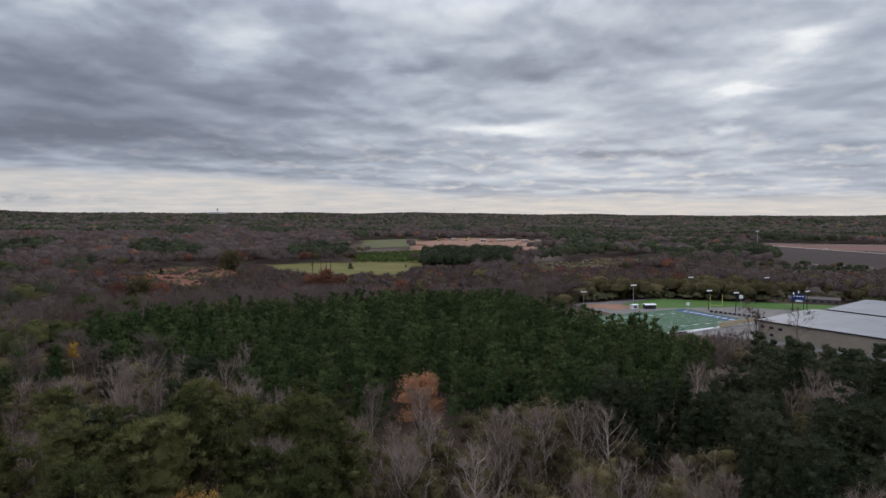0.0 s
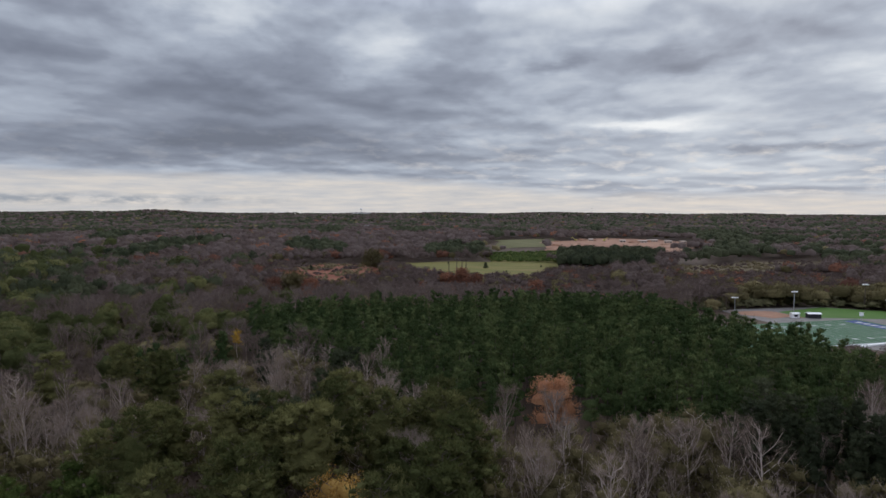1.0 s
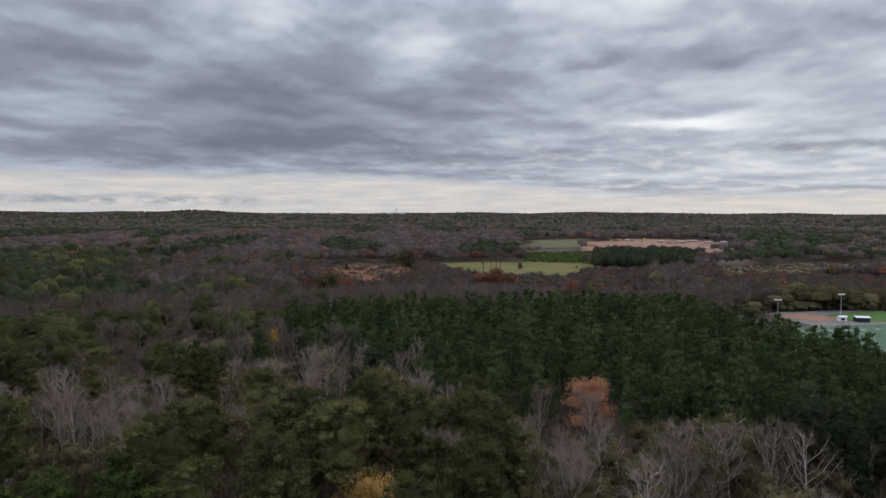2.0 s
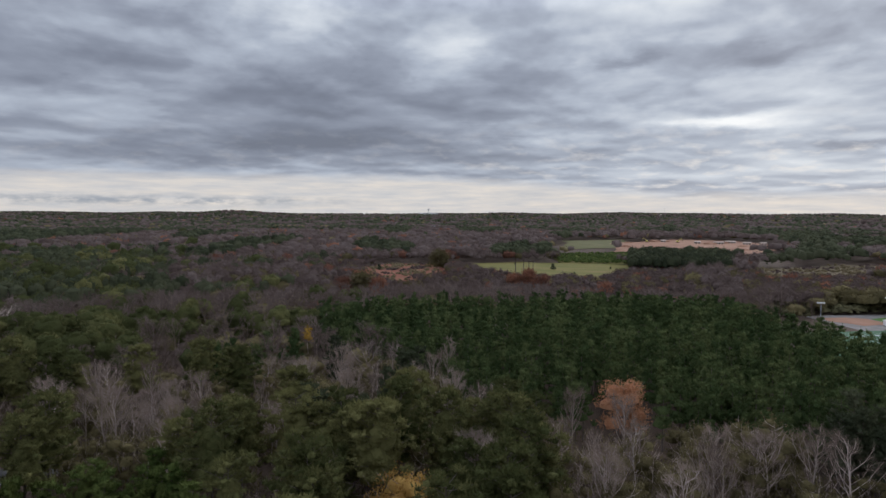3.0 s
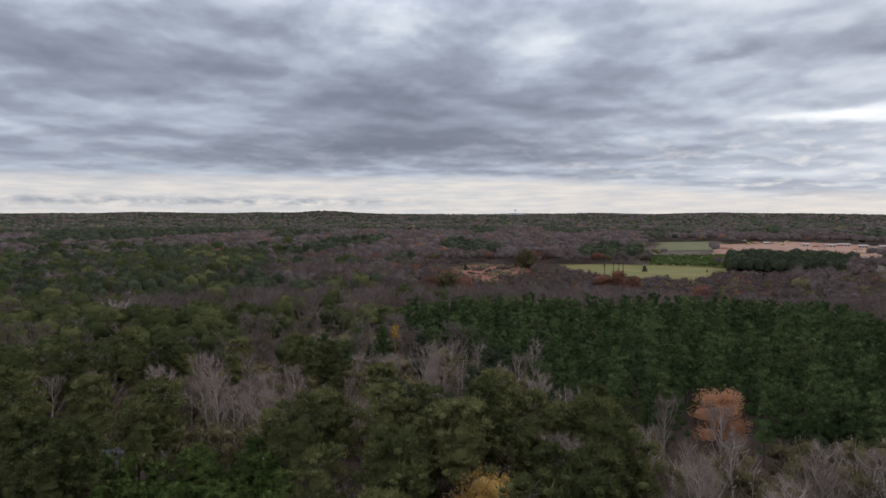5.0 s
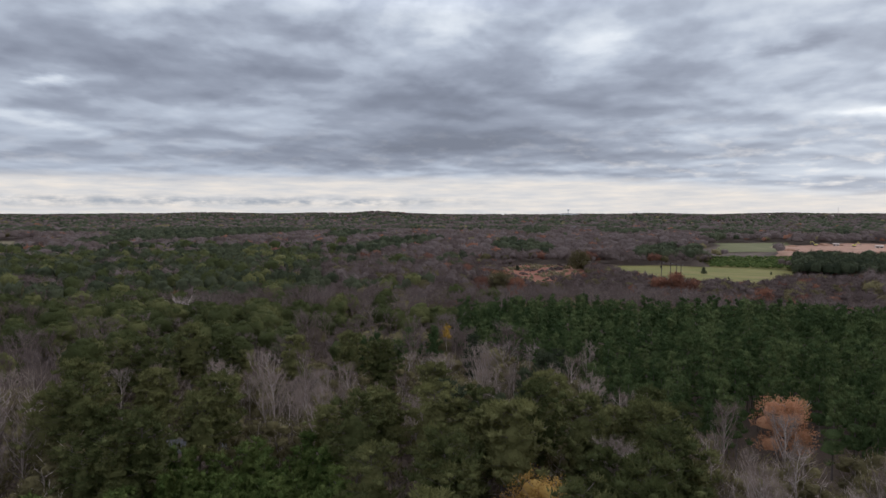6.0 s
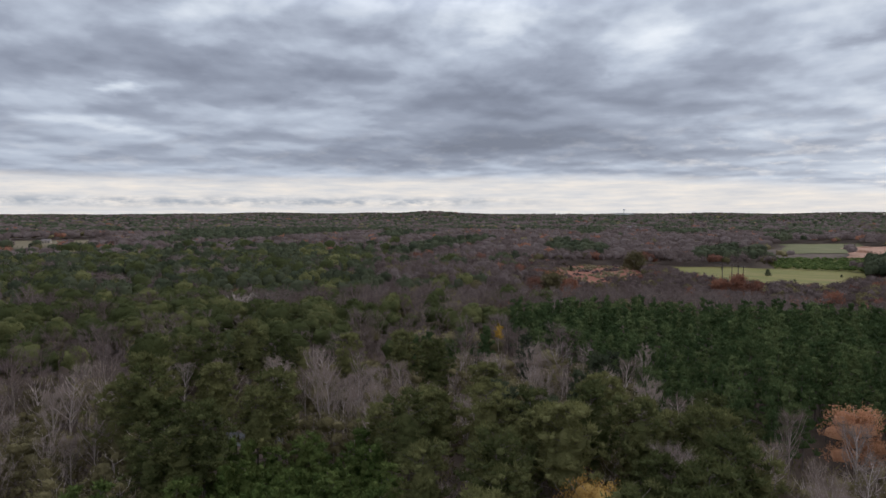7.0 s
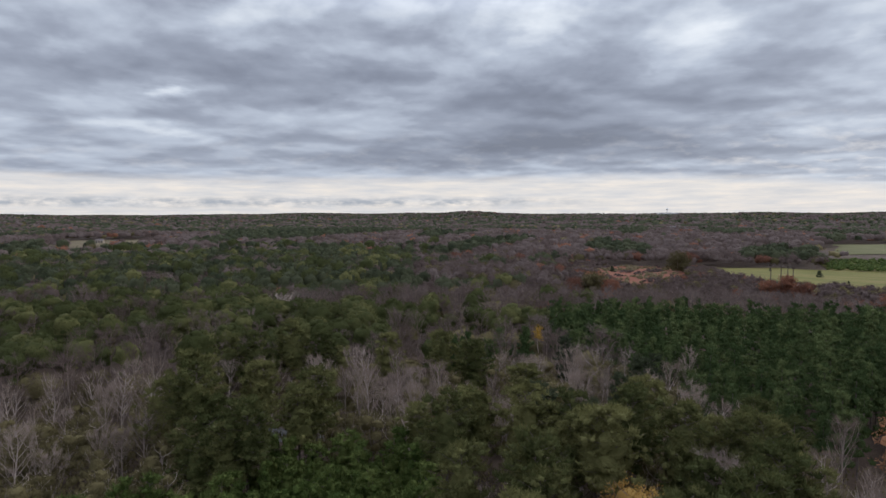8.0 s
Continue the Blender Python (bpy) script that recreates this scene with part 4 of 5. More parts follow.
    for i, q, label in ((3, pick > 0.16, "low leafless taupe scrub wood before the fields"), (5, pick < 0.07, "russet scrub before the fields"), (6, (pick >= 0.07) & (pick <= 0.16), "olive-brown scrub before the fields")):
        shapes = [far_crown(1700 + i * 10 + s, 8.0, 4.2, 0.08, 5, 9, 1.4, 0.16 if i == 3 else 0.3, sides=4, fill=0.28, mass=0.75) for s in range(5)]
        v, f, t = spread(shapes, x[q], y[q], rng, (0.6, 1.2), (0.9, 1.2))
        tagged(mesh_object("scrub_" + NAMES[i] + "_wood", v, f, LEAF[i], tint=t, smooth=True), label, "scrub wood", kind="stuff")
    x, y = scatter(rng, 6.6, 625, 775, -6.4, 1.8)
    shapes = [far_crown(1760 + s, 19, 4.2, 0.1, 5, 9, 1.9, 0.3, sides=4, fill=0.36) for s in range(5)]
    v, f, t = spread(shapes, x, y, rng, (0.8, 1.15))
    tagged(mesh_object("dark_pine_clump", v, f, DARKPINE, tint=t, smooth=True), "close clump of dark green pines", "woods", kind="stuff")
    xs, ys = [], []
    d = 1480.0
    while d < 5200:
        gap = 13.5 + d * 0.004
        a = np.radians(np.arange(-39, 79.5, math.degrees(gap / d)))
        a = a + rng.uniform(-0.4, 0.4, a.size) * gap / d
        r = d + rng.uniform(-0.5, 0.5, a.size) * d * 0.02
        xs.append(-r * np.sin(a))
        ys.append(r * np.cos(a))
        d *= 1.022
    x, y = np.concatenate(xs), np.concatenate(ys)
    k = kind_of(x, y, rng.uniform(0, 1, x.size))
    for i in (0, 2, 3, 5, 6):
        q = k == i
        if not q.any():
            continue
        shapes = [distant_crown(1500 + i * 10 + s) for s in range(5)]
        v, f, t = spread(shapes, x[q], y[q], rng, (0.9, 1.06))
        tagged(mesh_object("distant_" + NAMES[i] + "_woods", v, f, LEAF[i], tint=t, smooth=True), "distant wooded ridges", "woods", kind="stuff")


build_woods()


# ---- the school's sports site ----
def box_bm(bm, size, m):
    bmesh.ops.create_cube(bm, size=1.0, matrix=m @ Matrix.Diagonal((*size, 1)))


def box_part(name, size, at, material, parent, turn=0.0, label="", round_off=0.0):
    bm = bmesh.new()
    box_bm(bm, size, pose(*at, 0, 0, turn))
    if round_off:
        bmesh.ops.bevel(bm, geom=bm.edges[:], offset=round_off, segments=1, affect="EDGES")
    return part(name, bm, material, parent, label)


def rod_part(name, a, b, r, material, parent, label="", sides=8, r2=None):
    v, f = tube([a, b], [r, r if r2 is None else r2], sides)
    return mesh_object(name, v, f, material, parent, label)


def flat_part(name, corners, material, parent, label=""):
    bm = bmesh.new()
    bm.faces.new([bm.verts.new(c) for c in corners])
    return part(name, bm, material, parent, label)


# the hall's frame: x along its long front, y towards its back
HALL = Matrix.Translation((155, 297, 0)) @ Matrix.Rotation(math.atan2(-0.817, 0.576), 4, "Z")


def hall(name, m, length, depth, eave, ridge_at, ridge, windows, label, vents=()):
    ob = new(name)
    ob.matrix_basis = m
    # four walls with thickness
    for wn, size, at in (("wall", (length, 0.3, eave), (length / 2, 0.15, eave / 2)), ("wall", (length, 0.3, eave), (length / 2, depth - 0.15, eave / 2))):
        box_part(wn, size, at, WALL, ob)
    for x in (0.15, length - 0.15):
        bm = bmesh.new()
        ring = [(0.3, 0), (depth - 0.3, 0), (depth - 0.3, eave), (ridge_at, ridge - 0.25), (0.3, eave)]
        a = [bm.verts.new((x - 0.15, y, z)) for y, z in ring]
        b = [bm.verts.new((x + 0.15, y, z)) for y, z in ring]
        bm.faces.new(a)
        bm.faces.new(b[::-1])
        for i in range(5):
            bm.faces.new((a[i], b[i], b[(i + 1) % 5], a[(i + 1) % 5]))
        bmesh.ops.recalc_face_normals(bm, faces=bm.faces[:])
        part("gable_wall", bm, WALL, ob)
    for y0, z0, y1, z1 in ((-0.4, eave + 0.05, ridge_at, ridge), (ridge_at, ridge, depth + 0.4, eave + 0.05)):
        bm = bmesh.new()
        vs = []
        for dz in (0.0, 0.3):
            vs.append([bm.verts.new(c) for c in ((-0.4, y0, z0 + dz), (length + 0.4, y0, z0 + dz), (length + 0.4, y1, z1 + dz), (-0.4, y1, z1 + dz))])
        bm.faces.new(vs[0][::-1])
        bm.faces.new(vs[1])
        for i in range(4):
            bm.faces.new((vs[0][i], vs[0][(i + 1) % 4], vs[1][(i + 1) % 4], vs[1][i]))
        roof = part("roof", bm, ROOF, ob, "white sheet-metal roof slope")
        # standing seams
        way = Vector((0, y1 - y0, z1 - z0))
        for k in range(1, int(length / 6)):
            bm = bmesh.new()
            c = Vector((k * 6.0, (y0 + y1) / 2, (z0 + z1) / 2 + 0.31))
            box_bm(bm, (0.07, way.length, 0.03), Matrix.Translation(c) @ Matrix.Rotation(math.atan2(way.z, way.y), 4, "X"))
            part("seam", bm, ROOF, roof)
    box_part("fascia", (length + 1.0, 0.18, 0.55), (length / 2, -0.45, eave + 0.05), DARK, ob, label="dark metal eaves fascia")
    for k in range(int(length / 7.5) + 1):
        box_part("pilaster", (0.35, 0.12, eave - 0.4), (k * 7.5 + 0.2, -0.06, (eave - 0.4) / 2), WALL, ob)
    for x, z in windows:
        w = box_part("window", (1.9, 0.10, 1.3), (x, -0.02, z), DARK, ob, label="small dark-framed window")
        box_part("pane", (0.8, 0.04, 1.1), (x - 0.45, -0.08, z), GLASS, w)
        box_part("pane", (0.8, 0.04, 1.1), (x + 0.45, -0.08, z), GLASS, w)
    for x, y in vents:
        f = y / ridge_at if y < ridge_at else (depth - y) / (depth - ridge_at)
        v, fc = tube([(x, y, eave + (ridge - eave) * f), (x, y, eave + (ridge - eave) * f + 1.3)], [0.8, 0.8], 10)
        vent = mesh_object("roof_vent", v, fc, STEEL, ob, "round grey roof vent")
        v, fc = tube([(x, y, eave + (ridge - eave) * f + 1.3), (x, y, eave + (ridge - eave) * f + 1.9)], [1.1, 0.1], 10)
        mesh_object("cowl", v, fc, DARK, vent)
    return tagged(ob, label, "building")


hall("sports_hall", HALL, 78, 60, 8.0, 42, 8.7, [(2.2, 5.4), (6.4, 5.3), (10.6, 5.2), (6.6, 1.9), (50, 5.0)], "long tan sports hall with a white low-pitched roof")
hall("gymnasium", HALL @ Matrix.Translation((4, 64.5, 0)), 70, 62, 8.2, 50, 9.4, [], "tan gymnasium with a broad white roof and vents", [(20, 34), (25, 42), (23, 28), (30, 37), (34, 45)])

# artificial turf: x from the end line towards midfield, y across
TURFFRAME = Matrix.Translation((173, 336, 0.30)) @ Matrix.Rotation(math.atan2(-0.447, -0.894), 4, "Z")


LINEPAINT = surface("worn_line_paint", [(.30, .33, .31), (.42, .44, .42)], 0.6, 0.8)


def football_field():
    ob = new("football_field")
    ob.matrix_basis = TURFFRAME
    L, W = 109.7, 48.8

    def strip(name, x0, x1, y0, y1, material, z=0.0, label=""):
        flat_part(name, [(x0, y0, z), (x1, y0, z), (x1, y1, z), (x0, y1, z)], material, ob, label)

    # y runs to negative, away from the hall
    strip("turf", -3.0, L + 3, 3.0, -W - 3.0, TURF, 0.0, "green artificial turf")
    strip("end_zone", 0, 9.1, 0, -W, BLUE, 0.02, "blue painted end zone")
    strip("side_border", -3, L, 3.0, 1.0, LINEPAINT, 0.03, "white painted sideline border")
    for k in range(9):
        strip("end_zone_mark", 2.6, 6.6, -5.0 - k * 4.6, -7.6 - k * 4.6, LINEPAINT, 0.04, "white block of end zone paint")
    for k in range(20):
        x = 9.1 + k * 4.57
        strip("yard_line", x - 0.10, x + 0.10, 0, -W, LINEPAINT, 0.03)
        for y in (-16.3, -32.5):
            strip("hash_mark", x - 0.6, x + 0.6, y - 0.15, y + 0.15, LINEPAINT, 0.04)
        if k % 2 == 0 and k:
            for y in (-8.0, -40.8):
                strip("yard_number_bar", x - 1.4, x - 0.4, y - 1.2, y + 1.2, LINEPAINT, 0.04)
                strip("yard_number_bar", x + 0.4, x + 1.4, y - 1.2, y + 1.2, LINEPAINT, 0.04)
    tagged(ob, "green artificial turf football field with blue end zone", "football field")


football_field()


def goal_post(x, y, turn):
    ob = new("goal_post")
    ob.matrix_basis = pose(x, y, 0.1, 0, 0, turn)
    for s in (-3.55, 3.55):
        rod_part("upright", (s, 0, 0), (s, 0, 9.6), 0.16, YELLOWPAINT, ob)
    rod_part("crossbar", (-3.55, 0, 3.0), (3.55, 0, 3.0), 0.14, YELLOWPAINT, ob)
    tagged(ob, "yellow goal post at the edge of the grass", "goal post")


goal_post(171, 379, -15)


def light_pole(x, y, h, heads, material, turn=0.0):
    ob = new("floodlight_pole")
    ob.matrix_basis = pose(x, y, float(land(x, y)), 0, 0, turn)
    rod_part("pole", (0, 0, -0.3), (0, 0, h), 0.28, material, ob, r2=0.16)
    rod_part("crossarm", (-1.9, 0, h - 0.5), (1.9, 0, h - 0.5), 0.09, STEEL, ob)
    for k in range(heads):
        a = -1.7 + 3.4 * k / (heads - 1)
        bm = bmesh.new()
        bmesh.ops.create_cone(bm, cap_ends=True, segments=8, radius1=0.48, radius2=0.22, depth=0.6, matrix=pose(a, -0.25, h - 0.05, 65, 0, 0))
        part("floodlight", bm, WHITE, ob, "pale floodlight head")
    tagged(ob, "tall floodlight pole with a row of pale lamps", "floodlight", "floodlights of the sports field")


for x, y, h, mat, turn in ((90, 387, 10.5, STEEL, 10), (122, 388, 14.5, STEEL, 20), (216, 374, 11.5, DARK, 60), (229, 381, 12.0, DARK, 30), (166, 378, 12.5, DARK, 25), (178, 368, 12.5, DARK, 25), (173, 424, 16, POLE, 15), (226, 424, 16, POLE, 15)):
    light_pole(x, y, h, 5, mat, turn)


def scoreboard(x, y, turn):
    ob = new("scoreboard")
    ob.matrix_basis = pose(x, y, 0.1, 0, 0, turn)
    for s in (-3.0, 3.0):
        rod_part("post", (s, 0, 0), (s, 0, 9.0), 0.2, DARK, ob)
    box_part("board", (7.4, 0.4, 3.4), (0, -0.3, 8.4), BLUE, ob, label="dark blue score panel")
    box_part("top_sign", (5.0, 0.3, 1.1), (0, -0.3, 10.9), DARK, ob)
    box_part("crest", (0.9, 0.3, 1.6), (0, -0.3, 11.8), WHITE, ob)
    box_part("sponsor_panel", (3.6, 0.2, 1.0), (0.4, -0.55, 6.3), WHITE, ob, label="plain white panel")
    for k in range(4):
        box_part("score_panel", (1.1, 0.1, 0.6), (-2.5 + 1.65 * k, -0.55, 9.2), WHITE, ob, label="small pale digit panel")
    tagged(ob, "dark blue scoreboard on two posts beside the field", "scoreboard")


scoreboard(221, 377, -30)


def sign_post(x, y, h, w, turn):
    ob = new("sign_post")
    ob.matrix_basis = pose(x, y, 0.1, 0, 0, turn)
    rod_part("post", (0, 0, 0), (0, 0, h), 0.12, STEEL, ob)
    box_part("panel", (w, 0.15, w), (0, -0.15, h - w / 2), WHITE, ob, label="square white panel")
    tagged(ob, "square white panel on a thin post", "sign")


sign_post(183, 372, 10.5, 2.2, -25)
sign_post(153, 378, 5.0, 2.0, -20)


def barrier_row(x0, y0, x1, y1, n):
    turn = math.degrees(math.atan2(y1 - y0, x1 - x0))
    first = None
    for k in range(n):
        t = (k + 0.5) / n
        m = pose(x0 + (x1 - x0) * t, y0 + (y1 - y0) * t, 0.1, 0, 0, turn)
        if first is None:
            first = new("team_bench")
            box_part("seat", (1.9, 0.5, 0.12), (0, 0, 0.55), DARK, first)
            box_part("back", (1.9, 0.12, 1.0), (0, 0.3, 1.1), DARK, first)
            for s in (-0.8, 0.8):
                box_part("leg", (0.12, 0.5, 0.5), (s, 0, 0.25), DARK, first)
            first.matrix_basis = m
            tagged(first, "black bench with a high back beside the turf", "bench", "row of benches by the turf")
        else:
            copy_thing(first, m)


barrier_row(162, 368, 184, 344, 12)


def low_wall(name, a, b, h, thick, material, label, category):
    turn = math.degrees(math.atan2(b[1] - a[1], b[0] - a[0]))
    ln = math.hypot(b[0] - a[0], b[1] - a[1])
    bm = bmesh.new()
    box_bm(bm, (ln, thick, h), pose((a[0] + b[0]) / 2, (a[1] + b[1]) / 2, h / 2 - 0.1, 0, 0, turn))
    me = bpy.data.meshes.new(name)
    bm.to_mesh(me)
    bm.free()
    me.materials.append(material)
    return tagged(new(name, me), label, category, kind="structure")


TANWALL = surface("tan_block_wall", [(.36, .28, .17), (.44, .35, .22), (.50, .41, .27)], 0.3, 0.9)
low_wall("retaining_wall", (146, 319), (176, 338), 3.0, 0.4, TANWALL, "tan block retaining wall under the turf", "wall")
low_wall("curb_wall", (124, 305), (146, 319), 0.9, 0.8, WHITE, "white curb along the turf", "curb")


def shed(name, x, y, turn, size, rise, wall, roof, label, category):
    """A small gabled building: walls, two roof slopes and openings."""
    ob = new(name)
    ob.matrix_basis = pose(x, y, float(land(x, y)) + 0.1, 0, 0, turn)
    L, D, H = size
    bm = bmesh.new()
    ring = [(-D / 2, 0), (D / 2, 0), (D / 2, H), (0, H + rise), (-D / 2, H)]
    a = [bm.verts.new((-L / 2, q, z)) for q, z in ring]
    b = [bm.verts.new((L / 2, q, z)) for q, z in ring]
    bm.faces.new(a)
    bm.faces.new(b[::-1])
    for i in range(5):
        bm.faces.new((a[i], b[i], b[(i + 1) % 5], a[(i + 1) % 5]))
    bmesh.ops.recalc_face_normals(bm, faces=bm.faces[:])
    part("wall", bm, wall, ob)
    slope = math.hypot(D / 2, rise)
    for s in (-1, 1):
        bm = bmesh.new()
        box_bm(bm, (L + 0.8, slope + 0.6, 0.18), Matrix.Translation((0, s * D / 4, H + rise / 2 + 0.12)) @ Matrix.Rotation(-s * math.atan2(rise, D / 2), 4, "X"))
        part("roof", bm, roof, ob)
    n = max(1, int(L / 4))
    for k in range(n):
        box_part("opening", (L / n * 0.5, 0.12, H * 0.5), (-L / 2 + L / n * (k + 0.5), -D / 2 - 0.02, H * 0.5), DARK, ob, label="dark opening")
    return tagged(ob, label, category)


shed("dugout_shed", 252, 412, -22, (30, 6, 2.8), 1.4, RUST, RUST, "long low brown-roofed shed by the practice field", "shed")
shed("equipment_trailer", 121, 383, 20, (4.4, 2.4, 2.4), 0.3, WHITE, WHITE, "white equipment trailer on the gravel yard", "trailer")
shed("concession_stand", 131, 384, 10, (7.0, 3.4, 2.4), 0.5, DARK, WHITE, "dark concession stand with a pale roof", "hut")


# ---- single trees that stand out ----
def build_hedge():
    """Olive shrubs along the far side of the practice field."""
    rng = np.random.default_rng(58)
    x, y = scatter(rng, 5.2, 404, 512, -36.5, -8)
    q = ~is_open(x, y) & ~by_landmark(x, y)
    shapes = [far_crown(740 + n, 5.0, 3.4, 0.0, 5, 10, 0.95, 0.3, sides=4, fill=0.34, mass=0.8) for n in range(4)]
    v, f, t = spread(shapes, x[q], y[q], rng, (0.45, 1.35), (0.9, 1.3))
    tagged(mesh_object("field_shrubs", v, f, SHRUB, tint=t, smooth=True), "olive-brown shrubs along the edge of the sports field", "shrubs", kind="stuff")


build_hedge()


def lone(name, shape, leaf, wood, x, y, label, turn=0.0, size=1.0):
    ob = thing_tree(name, *shape, wood, leaf, label)
    ob.matrix_basis = place(x, y, turn, size)
    return ob


lone("orange_oak", leafy(3001, 14.5, 7.0, 0.06, 18, 6, 50, 0.5), ORANGE, GREYBARK, -6, 166, "broad oak with dull orange autumn leaves")
lone("golden_tree", leafy(3002, 14.2, 7.6, 0.12, 14, 6, 46, 0.5), surface("amber_leaves", [(.30, .175, .052), (.42, .255, .076), (.52, .34, .105)], 0.3, 0.85, island=0.4, leaf=0.45), GREYBARK, -40, 96, "rounded amber-brown tree in late autumn")
lone("orange_sapling", leafy(3003, 9, 2.2, 0.2, 8, 4, 14, 0.4), ORANGE, GREYBARK, -67, 88, "small orange-leaved tree among pines")
lone("golden_poplar", leafy(3004, 16.5, 1.7, 0.66, 8, 5, 14, 0.5), GOLD, GREYBARK, -124, 203, "slim poplar with a bright golden top")
lone("rust_sapling", leafy(3005, 14, 1.8, 0.4, 8, 4, 14, 0.4), RUSSET, GREYBARK, -100, 114, "slim tree with rust-brown leaves")
lone("pale_bare_tree", bare(3006, 18, 2.7, 0.25, 18, 6, 12, 1.7, 1.1, 0.06), TWIG, GREYBARK, -62, 187, "pale bare tree standing against the dark pines")
lone("round_bare_tree", bare(3007, 15, 6.2, 0.25, 22, 7, 14, 0.7, 1.2, 0.06), TAUPE, GREYBARK, -92, 188, "broad bare tree with a rounded grey crown")
lone("round_bare_tree", bare(3008, 14, 5.0, 0.25, 20, 6, 14, 0.7, 1.2, 0.06), TAUPE, GREYBARK, -84, 196, "broad bare tree with a rounded grey crown")
lone("pale_forked_tree", bare(3009, 19, 8.0, 0.2, 16, 6, 12, 1.3, 1.6, 0.12), GREYBARK, GREYBARK, -271, 188, "white-limbed bare tree with fanned branches")
lone("pale_bare_tree", bare(3010, 17, 5.0, 0.2, 18, 6, 12, 1.1, 1.2, 0.08), TWIG, GREYBARK, -176, 69, "pale bare tree with wide-reaching limbs")
BIGPINE = [pine(3020 + k, 22, r, low, 58, 4, 0.62, 26, 0.85, sides=5) for k, (r, low) in enumerate(((8.2, 0.28), (7.4, 0.30), (6.4, 0.35)))]
for k, (x, y, size) in enumerate(((-56, 139, 0.9), (-112, 145, 0.95), (-79, 103, 0.93), (-26, 118, 1.02), (-85, 133, 0.9), (-137, 88, 0.97), (-140, 66, 0.95))):
    lone("spreading_pine", BIGPINE[k % 3], PINE, BARK, x, y, "large spreading pine with a domed olive-green crown", 70 * k, size)
lone("red_oak", leafy(3034, 15, 7.5, 0.06, 12, 6, 26, 1.3), RUSSET, GREYBARK, -214, 400, "round tree with dark red autumn leaves")
lone("brown_oak", leafy(3035, 18, 10.0, 0.06, 12, 6, 34, 1.4), OLIVE, GREYBARK, -205, 409, "broad brown-leaved tree between two red ones")
lone("red_oak", leafy(3030, 15, 7.5, 0.06, 12, 6, 26, 1.3), RUSSET, GREYBARK, -191, 411, "round tree with dark red autumn leaves")
lone("red_oak", leafy(3036, 13, 7.0, 0.08, 12, 6, 26, 1.2), RUSSET, GREYBARK, -80, 474, "round tree with dark red autumn leaves")
lone("red_oak", leafy(3037, 12, 6.5, 0.08, 12, 6, 24, 1.2), RUSSET, GREYBARK, -104, 478, "round tree with dark red autumn leaves")
lone("red_oak", leafy(3031, 16, 9.0, 0.08, 12, 6, 34, 1.2), RUSSET, GREYBARK, -93, 483, "round tree with dark red autumn leaves")
lone("red_oak", leafy(3032, 12, 8.5, 0.06, 12, 6, 28, 1.1), RUSSET, GREYBARK, -32, 467, "round tree with dark red autumn leaves")
lone("field_oak", leafy(3033, 19, 11.5, 0.06, 14, 6, 36, 1.4), OLIVE, GREYBARK, -212, 606, "broad grey-green tree between two fields")
for x, y, size, seed in ((-262, 566, 1.0, 3041), (-97, 640, 1.1, 3042), (-148, 690, 0.5, 3043), (-70, 600, 0.45, 3044), (-236, 640, 0.6, 3045), (-40, 660, 0.5, 3046)):
    lone("field_cedar", pine(seed, 5.5, 2.4, 0.05, 16, 3, 0.6, 6, 0.6, True, False), DARKPINE, BARK, x, y, "small dark cedar standing in the open field", 0, size)


def green_rows():
    """Low young pines in rows on the green strip."""
    rng = np.random.default_rng(77)
    x, y = scatter(rng, 6.0, 600, 960, -5, 14)
    q = inside(x, y, STRIP)
    shapes = [far_crown(800 + n, 4.5, 2.4, 0.05, 2, 4, 1.0, 0.3) for n in range(3)]
    v, f, t = spread(shapes, x[q], y[q], rng)
    tagged(mesh_object("young_planting", v, f, YOUNG, tint=t, smooth=True), "bright green young pines planted on the strip", "planting", kind="stuff")
    x, y = scatter(rng, 5.5, 420, 860, -22, 30)
    rough = inside(x, y, RED) | inside(x, y, TAN)
    p = patchy(x, y, 70, 9) + rng.normal(0, 0.2, x.size)
    for name, mat, q, label in (("field_tussocks", TAUPE, rough & (p > 0.85), "brown tussocks and low scrub in the rough field"), ("pale_tussocks", TANGRASS, rough & (p < 0.35), "straw-coloured grass tussocks in the rough field")):
        v, f, t = spread([far_crown(820 + n, 2.0, 2.0, 0.0, 2, 4, 0.7, 0.3) for n in range(3)], x[q], y[q], rng, (0.4, 1.5))
        tagged(mesh_object(name, v, f, mat, tint=t, smooth=True), label, "scrub", kind="stuff")


green_rows()


# ---- things of the countryside ----
def utility_pole(x, y, h, arms=1):
    ob = new("utility_pole")
    ob.matrix_basis = pose(x, y, float(land(x, y)), 0, 0, 25)
    rod_part("post", (0, 0, -0.4), (0, 0, h), 0.42, POLE, ob, r2=0.3)
    for k in range(arms):
        box_part("crossarm", (3.4, 0.25, 0.3), (0, 0, h - 1.0 - 1.6 * k), POLE, ob)
        for q in (-1.5, 0.0, 1.5):
            rod_part("insulator", (q, 0, h - 0.85 - 1.6 * k), (q, 0, h - 0.4 - 1.6 * k), 0.12, STEEL, ob, sides=6)
    tagged(ob, "dark wooden utility pole at the pasture's edge", "utility pole", "poles at the pasture")


for x, y, h, arms in ((-117, 548, 17, 1), (-112, 560, 16, 1), (-109, 570, 14.5, 1), (-106, 575, 13.5, 1)):
    utility_pole(x, y, h, arms)


